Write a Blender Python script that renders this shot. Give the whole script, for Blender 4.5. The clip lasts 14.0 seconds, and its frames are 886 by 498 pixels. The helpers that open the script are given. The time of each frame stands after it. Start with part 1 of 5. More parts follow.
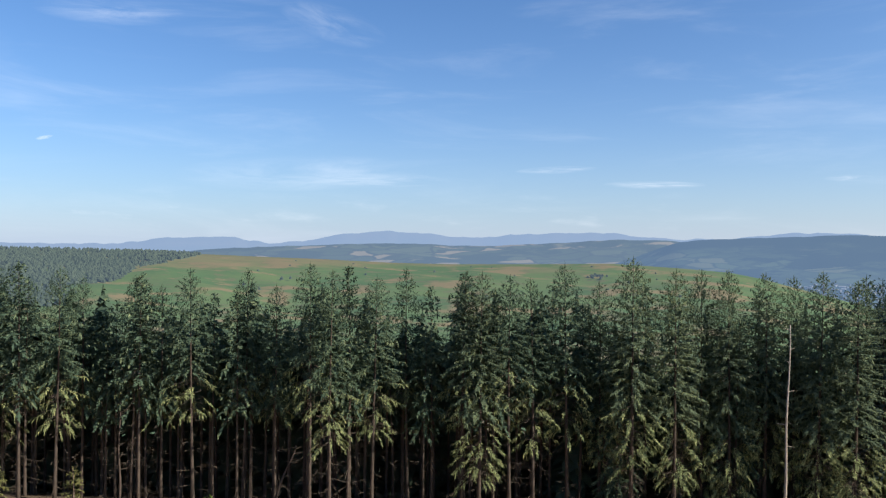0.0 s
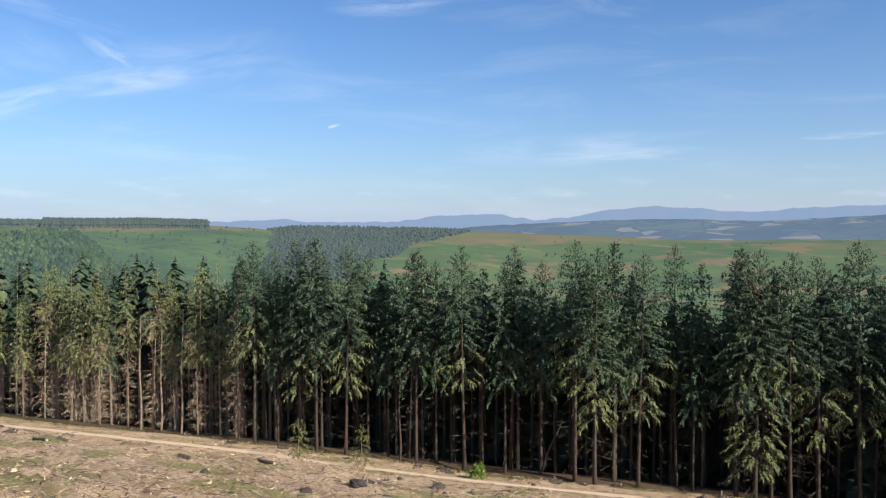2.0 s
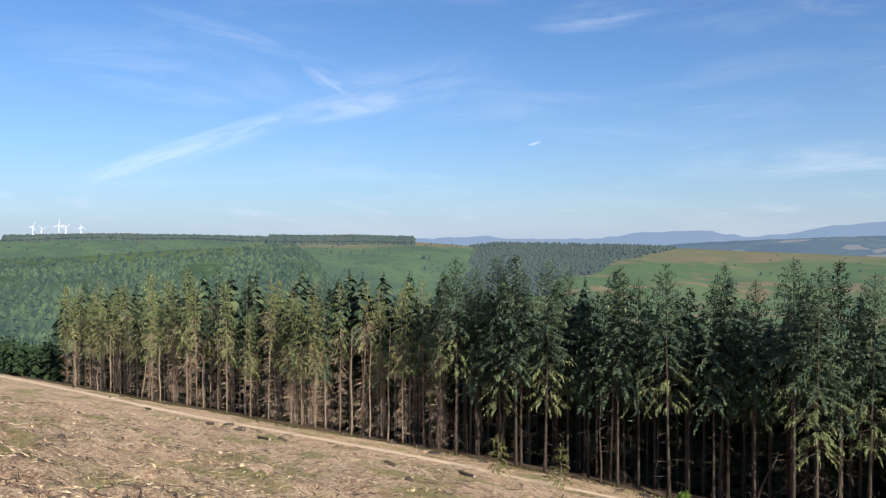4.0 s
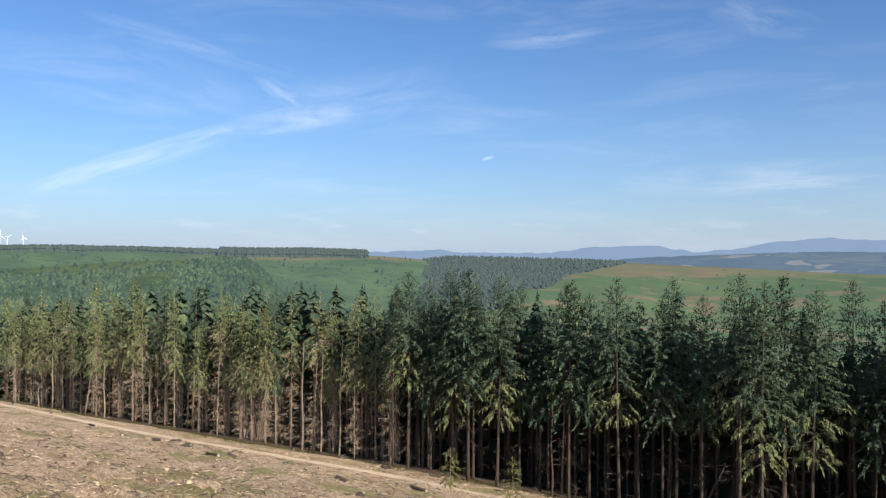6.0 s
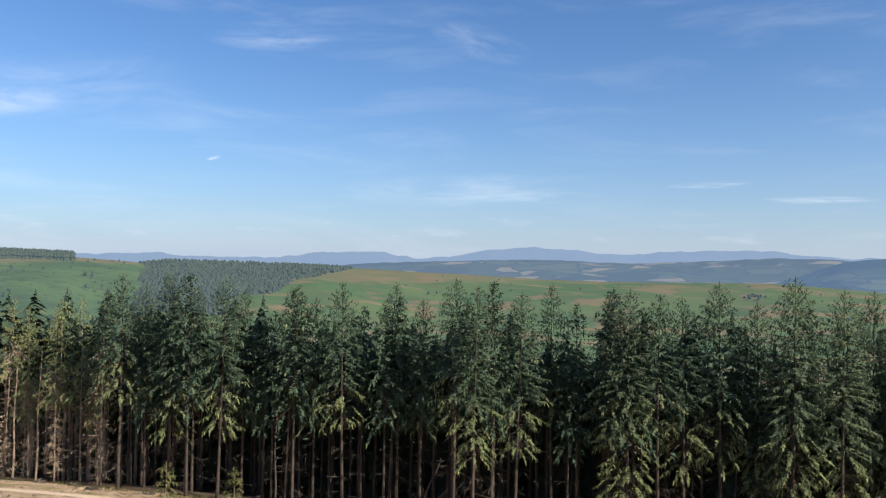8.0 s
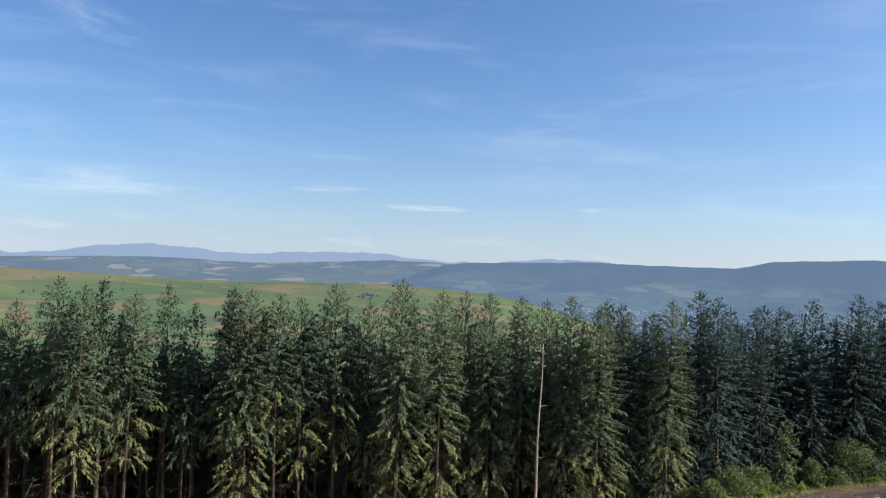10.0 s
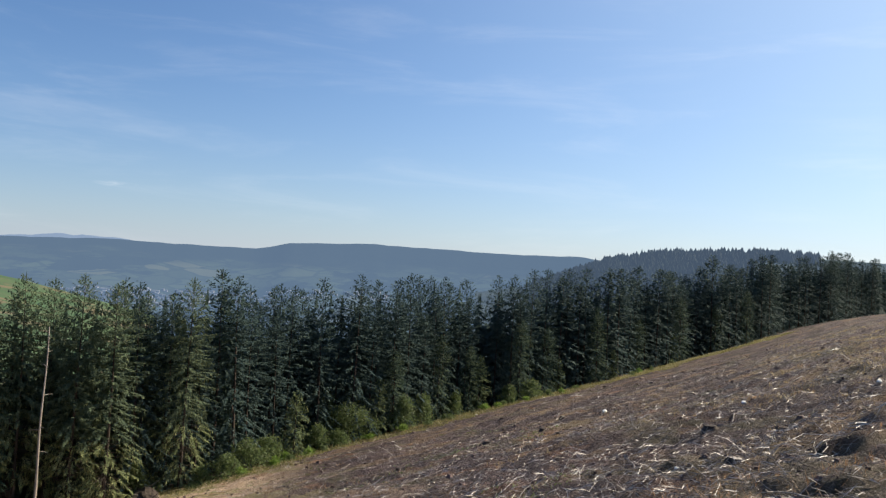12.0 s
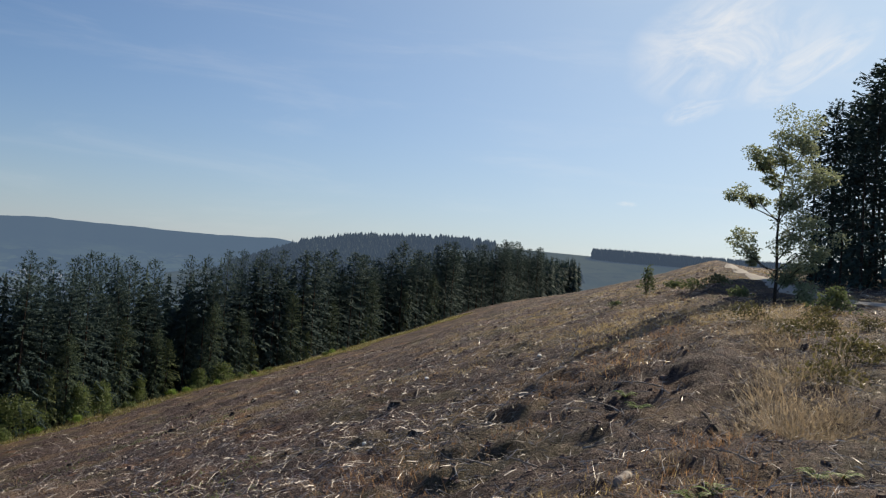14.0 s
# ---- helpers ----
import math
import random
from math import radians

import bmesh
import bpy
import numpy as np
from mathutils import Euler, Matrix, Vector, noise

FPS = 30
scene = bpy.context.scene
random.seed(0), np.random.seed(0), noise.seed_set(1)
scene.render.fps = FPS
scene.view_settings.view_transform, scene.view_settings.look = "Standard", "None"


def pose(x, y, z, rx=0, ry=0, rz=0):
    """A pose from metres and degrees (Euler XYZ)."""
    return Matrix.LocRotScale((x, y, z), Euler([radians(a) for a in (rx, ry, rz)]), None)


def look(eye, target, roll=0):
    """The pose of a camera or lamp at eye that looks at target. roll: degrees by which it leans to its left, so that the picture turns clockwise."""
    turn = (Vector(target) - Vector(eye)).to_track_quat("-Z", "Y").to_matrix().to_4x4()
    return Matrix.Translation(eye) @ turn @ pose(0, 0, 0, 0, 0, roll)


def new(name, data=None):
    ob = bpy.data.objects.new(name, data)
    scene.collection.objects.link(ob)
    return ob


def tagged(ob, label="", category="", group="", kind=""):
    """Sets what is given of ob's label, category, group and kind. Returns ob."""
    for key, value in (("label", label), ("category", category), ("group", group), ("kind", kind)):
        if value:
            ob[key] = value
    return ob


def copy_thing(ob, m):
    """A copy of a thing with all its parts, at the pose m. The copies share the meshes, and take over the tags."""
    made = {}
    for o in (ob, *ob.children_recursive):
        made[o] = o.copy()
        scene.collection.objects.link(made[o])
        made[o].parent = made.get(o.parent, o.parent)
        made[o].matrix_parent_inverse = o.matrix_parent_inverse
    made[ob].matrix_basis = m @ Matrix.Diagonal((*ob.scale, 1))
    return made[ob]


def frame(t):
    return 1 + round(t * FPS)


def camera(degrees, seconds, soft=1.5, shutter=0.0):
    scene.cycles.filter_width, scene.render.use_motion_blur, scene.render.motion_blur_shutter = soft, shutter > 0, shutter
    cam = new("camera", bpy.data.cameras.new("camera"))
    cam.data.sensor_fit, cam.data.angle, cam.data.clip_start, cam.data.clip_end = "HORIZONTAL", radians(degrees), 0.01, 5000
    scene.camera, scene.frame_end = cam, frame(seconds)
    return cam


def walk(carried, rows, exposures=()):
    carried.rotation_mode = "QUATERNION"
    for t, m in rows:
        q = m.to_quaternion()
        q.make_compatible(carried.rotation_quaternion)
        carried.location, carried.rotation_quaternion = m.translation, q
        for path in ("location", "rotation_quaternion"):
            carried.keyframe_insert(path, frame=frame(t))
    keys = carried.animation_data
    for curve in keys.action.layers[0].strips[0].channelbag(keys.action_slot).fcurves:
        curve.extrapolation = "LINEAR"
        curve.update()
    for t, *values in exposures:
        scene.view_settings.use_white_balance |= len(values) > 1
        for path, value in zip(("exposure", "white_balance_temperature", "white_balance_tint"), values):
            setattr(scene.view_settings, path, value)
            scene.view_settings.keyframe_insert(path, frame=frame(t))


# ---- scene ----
# ---------------------------------------------------------------- camera
EYE = (0.0, 0.0, 1.65)
cam = camera(58.12, 14.0, soft=1.3)


def aim(heading, pitch, lean):
    """A hand-held pose at the eye: heading clockwise from +y, pitch upwards, lean sideways."""
    h, p = radians(heading), radians(pitch)
    return look(EYE, (EYE[0] + math.sin(h) * math.cos(p), EYE[1] + math.cos(h) * math.cos(p), EYE[2] + math.sin(p)), lean)


PAN = (
    (0, 0.01, -0.27, 0.46),
    (0.5, -3.35, -0.70, 0.52),
    (1, -7.98, -1.34, 0.35),
    (1.5, -13.35, -1.82, 0.14),
    (2, -18.85, -2.02, -0.11),
    (2.5, -23.97, -1.87, -0.25),
    (3, -28.21, -1.50, -0.23),
    (3.5, -31.26, -1.16, -0.15),
    (3.7, -32.16, -1.03, -0.15),
    (4.7, -34.15, -0.50, -0.02),
    (5.8, -30.97, 0.14, 0.20),
    (6, -29.83, 0.19, 0.24),
    (6.5, -26.22, 0.29, 0.36),
    (7, -21.56, 0.39, 0.48),
    (7.2, -19.47, 0.43, 0.51),
    (9.3, 6.15, 1.27, 1.99),
    (9.5, 8.88, 1.32, 2.01),
    (10, 16.20, 1.44, 2.15),
    (10.5, 24.13, 1.44, 2.13),
    (11, 32.61, 1.45, 2.25),
    (11.5, 41.27, 1.42, 2.53),
    (12, 49.52, 1.48, 3.13),
    (12.5, 56.77, 1.59, 3.67),
    (13, 62.81, 1.69, 4.08),
    (13.5, 67.62, 1.69, 4.25),
    (14, 71.07, 1.57, 4.26),
)
walk(cam, [(t, aim(h, p, lean)) for t, h, p, lean in PAN], exposures=[(0, 1.05, 6500, 10), (2.5, 0.95, 6500, 10), (7, 0.92, 6500, 10), (9.5, 1.06, 6650, 10), (10.5, 1.10, 6750, 10), (11.5, 1.04, 6850, 10), (12.0, 0.90, 6900, 10), (12.5, 0.62, 7000, 10), (13, 0.52, 7050, 10), (14, 0.49, 7150, 10)])

# ---------------------------------------------------------------- world, sun
SUN_AZ, SUN_EL = 110.0, 30.0


def nodes_of(owner):
    owner.use_nodes = True
    tree = owner.node_tree
    tree.nodes.clear()
    return tree


def put(tree, kind, **inputs):
    """A node with its input sockets set by name or index; a socket value links, anything else is a default."""
    n = tree.nodes.new(kind)
    for key, value in inputs.items():
        s = n.inputs[int(key[1:])] if key[0] == "_" else n.inputs[key.replace("_", " ")]
        if isinstance(value, bpy.types.NodeSocket):
            tree.links.new(value, s)
        else:
            s.default_value = value
    return n


def calc(tree, op, a, b=0.0, c=0.0, clamp=False):
    n = put(tree, "ShaderNodeMath", _0=a, _1=b, _2=c)
    n.operation, n.use_clamp = op, clamp
    return n.outputs[0]


def blend(tree, fac, a, b):
    n = tree.nodes.new("ShaderNodeMix")
    n.data_type = "RGBA"
    for i, v in ((0, fac), (6, a), (7, b)):
        if isinstance(v, bpy.types.NodeSocket):
            tree.links.new(v, n.inputs[i])
        else:
            n.inputs[i].default_value = v if i == 0 else (*v, 1) if len(v) == 3 else v
    return n.outputs[2]


def noise_tex(tree, vec, scale, detail=4.0, rough=0.6, warp=0.0):
    n = put(tree, "ShaderNodeTexNoise", Vector=vec, Scale=scale, Detail=detail, Roughness=rough, Distortion=warp)
    return n.outputs["Fac"]


def ramp(tree, fac, lo, hi):
    n = put(tree, "ShaderNodeMapRange", _0=fac, _1=lo, _2=hi, _3=0.0, _4=1.0)
    n.clamp = True
    n.interpolation_type = "SMOOTHSTEP"
    return n.outputs[0]


world = bpy.data.worlds.new("world")
scene.world = world
wt = nodes_of(world)
sky = wt.nodes.new("ShaderNodeTexSky")
sky.sky_type, sky.sun_disc = "NISHITA", False
sky.sun_elevation, sky.sun_rotation = radians(SUN_EL), radians(SUN_AZ)
sky.altitude, sky.air_density, sky.dust_density, sky.ozone_density = 400, 1.0, 1.2, 3.0

# thin cirrus: each wisp is a tilted oval of streaky noise at a heading and height in the sky
co = wt.nodes.new("ShaderNodeTexCoord")
sep = put(wt, "ShaderNodeSeparateXYZ", _0=co.outputs["Generated"])
azim = calc(wt, "MULTIPLY", calc(wt, "ARCTAN2", sep.outputs[0], sep.outputs[1]), 57.2958)
elev = calc(wt, "MULTIPLY", calc(wt, "ARCSINE", sep.outputs[2]), 57.2958)
WISPS = (
    # heading, height, half length, half height, tilt, strength
    (-50.0, 6.4, 9.5, 0.95, 19.0, 0.55), (-40.0, 9.3, 6.0, 1.1, 10.0, 0.42), (-41.0, 10.8, 2.8, 0.8, -32.0, 0.34), (-52.0, 11.3, 10.0, 2.4, -6.0, 0.26), (-37.0, 10.6, 9.0, 2.2, 12.0, 0.26), (-8.0, 15.3, 4.0, 1.3, -14.0, 0.22), (-10.0, 5.0, 9.0, 1.3, 2.0, 0.3),
    (-26.6, 6.7, 0.55, 0.13, 15.0, 0.75), (-22.5, 15.0, 5.0, 0.9, 3.0, 0.30), (-46.0, 13.5, 9.0, 0.8, -12.0, 0.2),
    (-6.0, 4.6, 7.0, 0.6, 0.0, 0.35), (8.0, 5.4, 3.0, 0.28, 2.0, 0.4), (14.8, 4.3, 3.6, 0.28, -1.0, 0.5),
    (27.0, 4.5, 1.6, 0.25, 0.0, 0.3), (90.0, 16.2, 7.5, 4.2, 10.0, 1.0), (95.0, 15.0, 5.0, 1.8, 30.0, 1.0),
    (88.0, 12.2, 2.5, 0.9, 20.0, 0.6), (83.8, 5.6, 0.8, 0.22, 0.0, 0.6),
)
cover = None
for wa, we, wl, wh, tilt, k in WISPS:
    ca, sa = math.cos(radians(tilt)), math.sin(radians(tilt))
    da, de = calc(wt, "SUBTRACT", azim, wa), calc(wt, "SUBTRACT", elev, we)
    u = calc(wt, "ADD", calc(wt, "MULTIPLY", da, ca), calc(wt, "MULTIPLY", de, sa))
    v = calc(wt, "SUBTRACT", calc(wt, "MULTIPLY", de, ca), calc(wt, "MULTIPLY", da, sa))
    uv = put(wt, "ShaderNodeCombineXYZ", _0=calc(wt, "MULTIPLY", u, 0.8 / wl), _1=calc(wt, "MULTIPLY", v, 0.8 / wh), _2=wa).outputs[0]
    q = calc(wt, "ADD", calc(wt, "POWER", calc(wt, "ABSOLUTE", calc(wt, "DIVIDE", u, wl)), 2.0),
             calc(wt, "POWER", calc(wt, "ABSOLUTE", calc(wt, "DIVIDE", v, wh)), 2.0))
    fall = calc(wt, "SUBTRACT", 1.0, q, clamp=True)
    grain = ramp(wt, noise_tex(wt, uv, 1.3, 6, 0.62, 0.8), 0.3, 0.75)
    m = calc(wt, "MULTIPLY", calc(wt, "MULTIPLY", fall, grain), k if wa > 80 else k * 0.7)
    cover = m if cover is None else calc(wt, "MAXIMUM", cover, m)
# a haze of high cloud everywhere, and small puffs low over the hills
flat = put(wt, "ShaderNodeCombineXYZ", _0=calc(wt, "MULTIPLY", azim, 0.05), _1=calc(wt, "MULTIPLY", elev, 0.3)).outputs[0]
veil = calc(wt, "MULTIPLY", ramp(wt, noise_tex(wt, flat, 1.2, 6, 0.6, 0.5), 0.47, 0.8), 0.11)
low = calc(wt, "MULTIPLY", ramp(wt, elev, 0.6, 1.6), calc(wt, "SUBTRACT", 1.0, ramp(wt, elev, 2.0, 4.5)))
puff = put(wt, "ShaderNodeCombineXYZ", _0=calc(wt, "MULTIPLY", azim, 0.22), _1=calc(wt, "MULTIPLY", elev, 0.9)).outputs[0]
puffs = calc(wt, "MULTIPLY", calc(wt, "MULTIPLY", ramp(wt, noise_tex(wt, puff, 1.0, 5, 0.55), 0.5, 0.8), calc(wt, "MULTIPLY", low, ramp(wt, azim, 22.0, 12.0))), 0.15)
cover = calc(wt, "MAXIMUM", calc(wt, "MAXIMUM", cover, veil), puffs, clamp=True)
tinted = put(wt, "ShaderNodeMix", _0=1.0)
tinted.data_type, tinted.blend_type = "RGBA", "MULTIPLY"
wt.links.new(sky.outputs[0], tinted.inputs[6])
tinted.inputs[0].default_value, tinted.inputs[7].default_value = 1.0, (0.70, 1.02, 1.36, 1)
murk = calc(wt, "MULTIPLY", calc(wt, "POWER", 2.718, calc(wt, "MULTIPLY", calc(wt, "ABSOLUTE", elev), -0.20)), 0.62)
toward = put(wt, "ShaderNodeVectorMath", _0=co.outputs["Generated"], _1=(math.sin(radians(SUN_AZ)) * math.cos(radians(SUN_EL)), math.cos(radians(SUN_AZ)) * math.cos(radians(SUN_EL)), math.sin(radians(SUN_EL))))
toward.operation = "DOT_PRODUCT"
near_sun = calc(wt, "POWER", calc(wt, "MULTIPLY_ADD", toward.outputs["Value"], 0.5, 0.5, clamp=True), 3.4)
glow = calc(wt, "MULTIPLY", calc(wt, "POWER", near_sun, 2.1), 0.85)
bright = blend(wt, glow, tinted.outputs[2], (6.3, 8.2, 10.7))
hazy = blend(wt, murk, bright, blend(wt, near_sun, (6.6, 7.4, 9.2), (10.6, 10.1, 10.0)))
mixed = blend(wt, cover, hazy, (11.5, 11.8, 12.4))
bg = put(wt, "ShaderNodeBackground", Color=mixed, Strength=0.055)
wt.links.new(bg.outputs[0], wt.nodes.new("ShaderNodeOutputWorld").inputs[0])

sun_data = bpy.data.lights.new("sun", "SUN")
sun_data.energy, sun_data.angle, sun_data.color = 5.0, radians(0.55), (1.0, 0.90, 0.74)
sun = new("sun", sun_data)
_a, _e = radians(SUN_AZ), radians(SUN_EL)
sun.matrix_world = look((math.sin(_a) * 80, math.cos(_a) * 80, 80 * math.tan(_e)), (0, 0, 0))

# ---------------------------------------------------------------- materials


def material(name):
    m = bpy.data.materials.new(name)
    t = nodes_of(m)
    return m, t, t.nodes.new("ShaderNodeTexCoord").outputs["Object"]


def finish(m, t, color, rough=0.9, bump=None, strength=0.3, distance=0.05, spec=0.2, haze=0.0, through_light=None, haze_color=None, thin=0.5):
    b = put(t, "ShaderNodeBsdfPrincipled", Base_Color=color, Roughness=rough)
    b.inputs["Specular IOR Level"].default_value = spec
    if bump is not None:
        n = put(t, "ShaderNodeBump", Height=bump, Strength=strength, Distance=distance)
        t.links.new(n.outputs[0], b.inputs["Normal"])
    shader = b.outputs[0]
    if through_light is not None:
        tr = put(t, "ShaderNodeBsdfTranslucent", Color=through_light)
        shader = put(t, "ShaderNodeMixShader", _0=thin, _1=shader, _2=tr.outputs[0]).outputs[0]
    if haze > 0:  # haze of air before the far backdrop, mixed in as an even glow
        air = put(t, "ShaderNodeEmission", Color=(*(haze_color or HAZE), 1), Strength=1.0)
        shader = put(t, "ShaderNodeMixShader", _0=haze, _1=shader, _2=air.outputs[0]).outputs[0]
    t.links.new(shader, t.nodes.new("ShaderNodeOutputMaterial").inputs[0])
    return m


# glow colours of the haze put into far materials
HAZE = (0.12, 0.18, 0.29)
BLUE_HAZE = (0.098, 0.160, 0.265)


def random_of(t):
    return t.nodes.new("ShaderNodeObjectInfo").outputs["Random"]


def island_of(t):
    return t.nodes.new("ShaderNodeNewGeometry").outputs["Random Per Island"]


def mat_needles(name, dark, light, tips):
    m, t, p = material(name)
    c = blend(t, noise_tex(t, p, 0.55, 3), dark, light)
    c = blend(t, calc(t, "MULTIPLY", ramp(t, island_of(t), 0.62, 1.0), 0.5), c, tips)
    c = blend(t, calc(t, "MULTIPLY", random_of(t), 0.35), c, dark)
    tuft = ramp(t, noise_tex(t, p, 13.0, 2, 0.5), 0.42, 0.58)
    c = blend(t, calc(t, "MULTIPLY", tuft, 0.35), c, tuple(v * 0.4 for v in dark))
    return finish(m, t, c, 0.85, spec=0.1, through_light=c, thin=0.22)


def mat_bark(name, a, b, c3):
    m, t, p = material(name)
    st = put(t, "ShaderNodeMapping", Vector=p, Scale=(9, 9, 1.6)).outputs[0]
    n = noise_tex(t, st, 1.5, 6, 0.7)
    c = blend(t, ramp(t, n, 0.35, 0.7), a, b)
    c = blend(t, calc(t, "MULTIPLY", ramp(t, noise_tex(t, p, 0.5, 3), 0.45, 0.7), 0.6), c, c3)
    c = blend(t, calc(t, "MULTIPLY", random_of(t), 0.4), c, a)
    return finish(m, t, c, 0.92, n, 0.6, 0.04)


def mat_leaves(name, a, b, c3):
    m, t, p = material(name)
    c = blend(t, island_of(t), a, b)
    c = blend(t, calc(t, "MULTIPLY", ramp(t, noise_tex(t, p, 1.2, 3), 0.45, 0.75), 0.6), c, c3)
    return finish(m, t, c, 0.6, spec=0.35, through_light=c)


def mat_islands(name, a, b, c3, rough=0.85, gamma=1.0, spec=0.2):
    m, t, p = material(name)
    r = calc(t, "POWER", island_of(t), gamma)
    c = blend(t, r, a, b)
    c = blend(t, ramp(t, noise_tex(t, p, 0.8, 3), 0.5, 0.75), c, c3)
    return finish(m, t, c, rough, noise_tex(t, p, 30, 3), 0.3, 0.01, spec=spec)


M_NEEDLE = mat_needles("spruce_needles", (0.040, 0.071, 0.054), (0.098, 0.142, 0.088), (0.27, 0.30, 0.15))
# lit copy of the spruce needles, with sunlight put into the colour
M_NEEDLE_LIT = mat_needles("spruce_needles_sunlit", (0.074, 0.11, 0.076), (0.145, 0.185, 0.11), (0.26, 0.28, 0.12))
# darker copy: the bluish shade of backlit trees is put into the colour
M_NEEDLE_SHADED = mat_needles("spruce_needles_shaded", (0.042, 0.074, 0.074), (0.076, 0.115, 0.102), (0.13, 0.17, 0.125))
M_NEEDLE_YOUNG = mat_needles("spruce_needles_young", (0.10, 0.135, 0.075), (0.17, 0.21, 0.10), (0.32, 0.34, 0.15))
M_SAPLING = mat_needles("sapling_needles", (0.13, 0.14, 0.055), (0.21, 0.21, 0.085), (0.34, 0.32, 0.14))
# yellower needles of edge boughs; part of their brightness is painted sunlight
M_NEEDLE_EDGE = mat_needles("sunlit_edge_needles", (0.125, 0.162, 0.085), (0.25, 0.285, 0.125), (0.54, 0.53, 0.25))
# needles of the sparse stand, with warm sunlight worked into their colour
M_NEEDLE_WARM = mat_needles("spruce_needles_thin_sunlit", (0.13, 0.15, 0.075), (0.24, 0.25, 0.115), (0.42, 0.39, 0.19))
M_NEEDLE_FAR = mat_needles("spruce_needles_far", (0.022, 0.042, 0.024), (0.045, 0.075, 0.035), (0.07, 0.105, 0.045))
M_BARK = mat_bark("spruce_bark", (0.036, 0.029, 0.025), (0.088, 0.068, 0.057), (0.065, 0.057, 0.05))
M_BARK_PALE = mat_bark("pale_bark", (0.13, 0.10, 0.08), (0.33, 0.265, 0.21), (0.22, 0.19, 0.16))
M_DEADWOOD = mat_bark("grey_deadwood", (0.22, 0.19, 0.165), (0.42, 0.38, 0.34), (0.30, 0.27, 0.24))
# one deadwood in two tones: sunlit twigs, then a copy with shade painted in
M_TWIG = mat_islands("dead_twigs", (0.22, 0.165, 0.125), (0.48, 0.38, 0.29), (0.30, 0.23, 0.17))
M_TWIG_SHADED = mat_islands("shaded_dead_twigs", (0.04, 0.032, 0.027), (0.13, 0.105, 0.085), (0.07, 0.055, 0.046))
M_BROADLEAF = mat_leaves("broad_leaves", (0.07, 0.105, 0.042), (0.13, 0.175, 0.068), (0.18, 0.21, 0.085))
M_BIRCH = mat_leaves("birch_leaves", (0.17, 0.205, 0.12), (0.27, 0.31, 0.19), (0.32, 0.34, 0.22))
M_FERN = mat_leaves("fern_fronds", (0.10, 0.19, 0.03), (0.19, 0.28, 0.06), (0.24, 0.27, 0.07))
M_STRAW = mat_leaves("dry_grass", (0.30, 0.22, 0.11), (0.48, 0.38, 0.19), (0.36, 0.24, 0.11))
M_BRASH = mat_islands("bleached_brash", (0.05, 0.036, 0.03), (0.66, 0.59, 0.54), (0.12, 0.085, 0.07), 0.5, 1.7, 0.5)
M_LITTER = mat_islands("dry_litter", (0.16, 0.10, 0.065), (0.62, 0.50, 0.35), (0.30, 0.20, 0.13), gamma=1.3)
M_TUSSOCK = mat_leaves("feathery_grass", (0.19, 0.145, 0.10), (0.37, 0.295, 0.205), (0.22, 0.19, 0.11))
M_RUST = mat_leaves("rusty_grass", (0.24, 0.125, 0.065), (0.42, 0.25, 0.13), (0.33, 0.21, 0.11))
M_BANK = mat_leaves("bank_grass", (0.13, 0.135, 0.045), (0.24, 0.22, 0.085), (0.28, 0.20, 0.085))
M_SHRUB = mat_leaves("dark_shrub_leaves", (0.05, 0.07, 0.03), (0.10, 0.13, 0.06), (0.12, 0.13, 0.06))
M_VERGE = mat_leaves("dull_verge_grass", (0.05, 0.05, 0.02), (0.11, 0.10, 0.04), (0.15, 0.12, 0.055))
M_CLOD = mat_islands("soil_clods", (0.065, 0.044, 0.040), (0.17, 0.12, 0.108), (0.10, 0.068, 0.06))
M_PALETWIG = mat_islands("pale_twigs", (0.32, 0.27, 0.23), (0.78, 0.72, 0.66), (0.5, 0.44, 0.39), 0.45, 1.0, 0.5)
M_DEBRIS = mat_islands("bark_debris", (0.10, 0.062, 0.042), (0.46, 0.345, 0.24), (0.20, 0.13, 0.085))
M_CUT = mat_islands("cut_wood", (0.42, 0.33, 0.22), (0.58, 0.50, 0.38), (0.36, 0.30, 0.24))


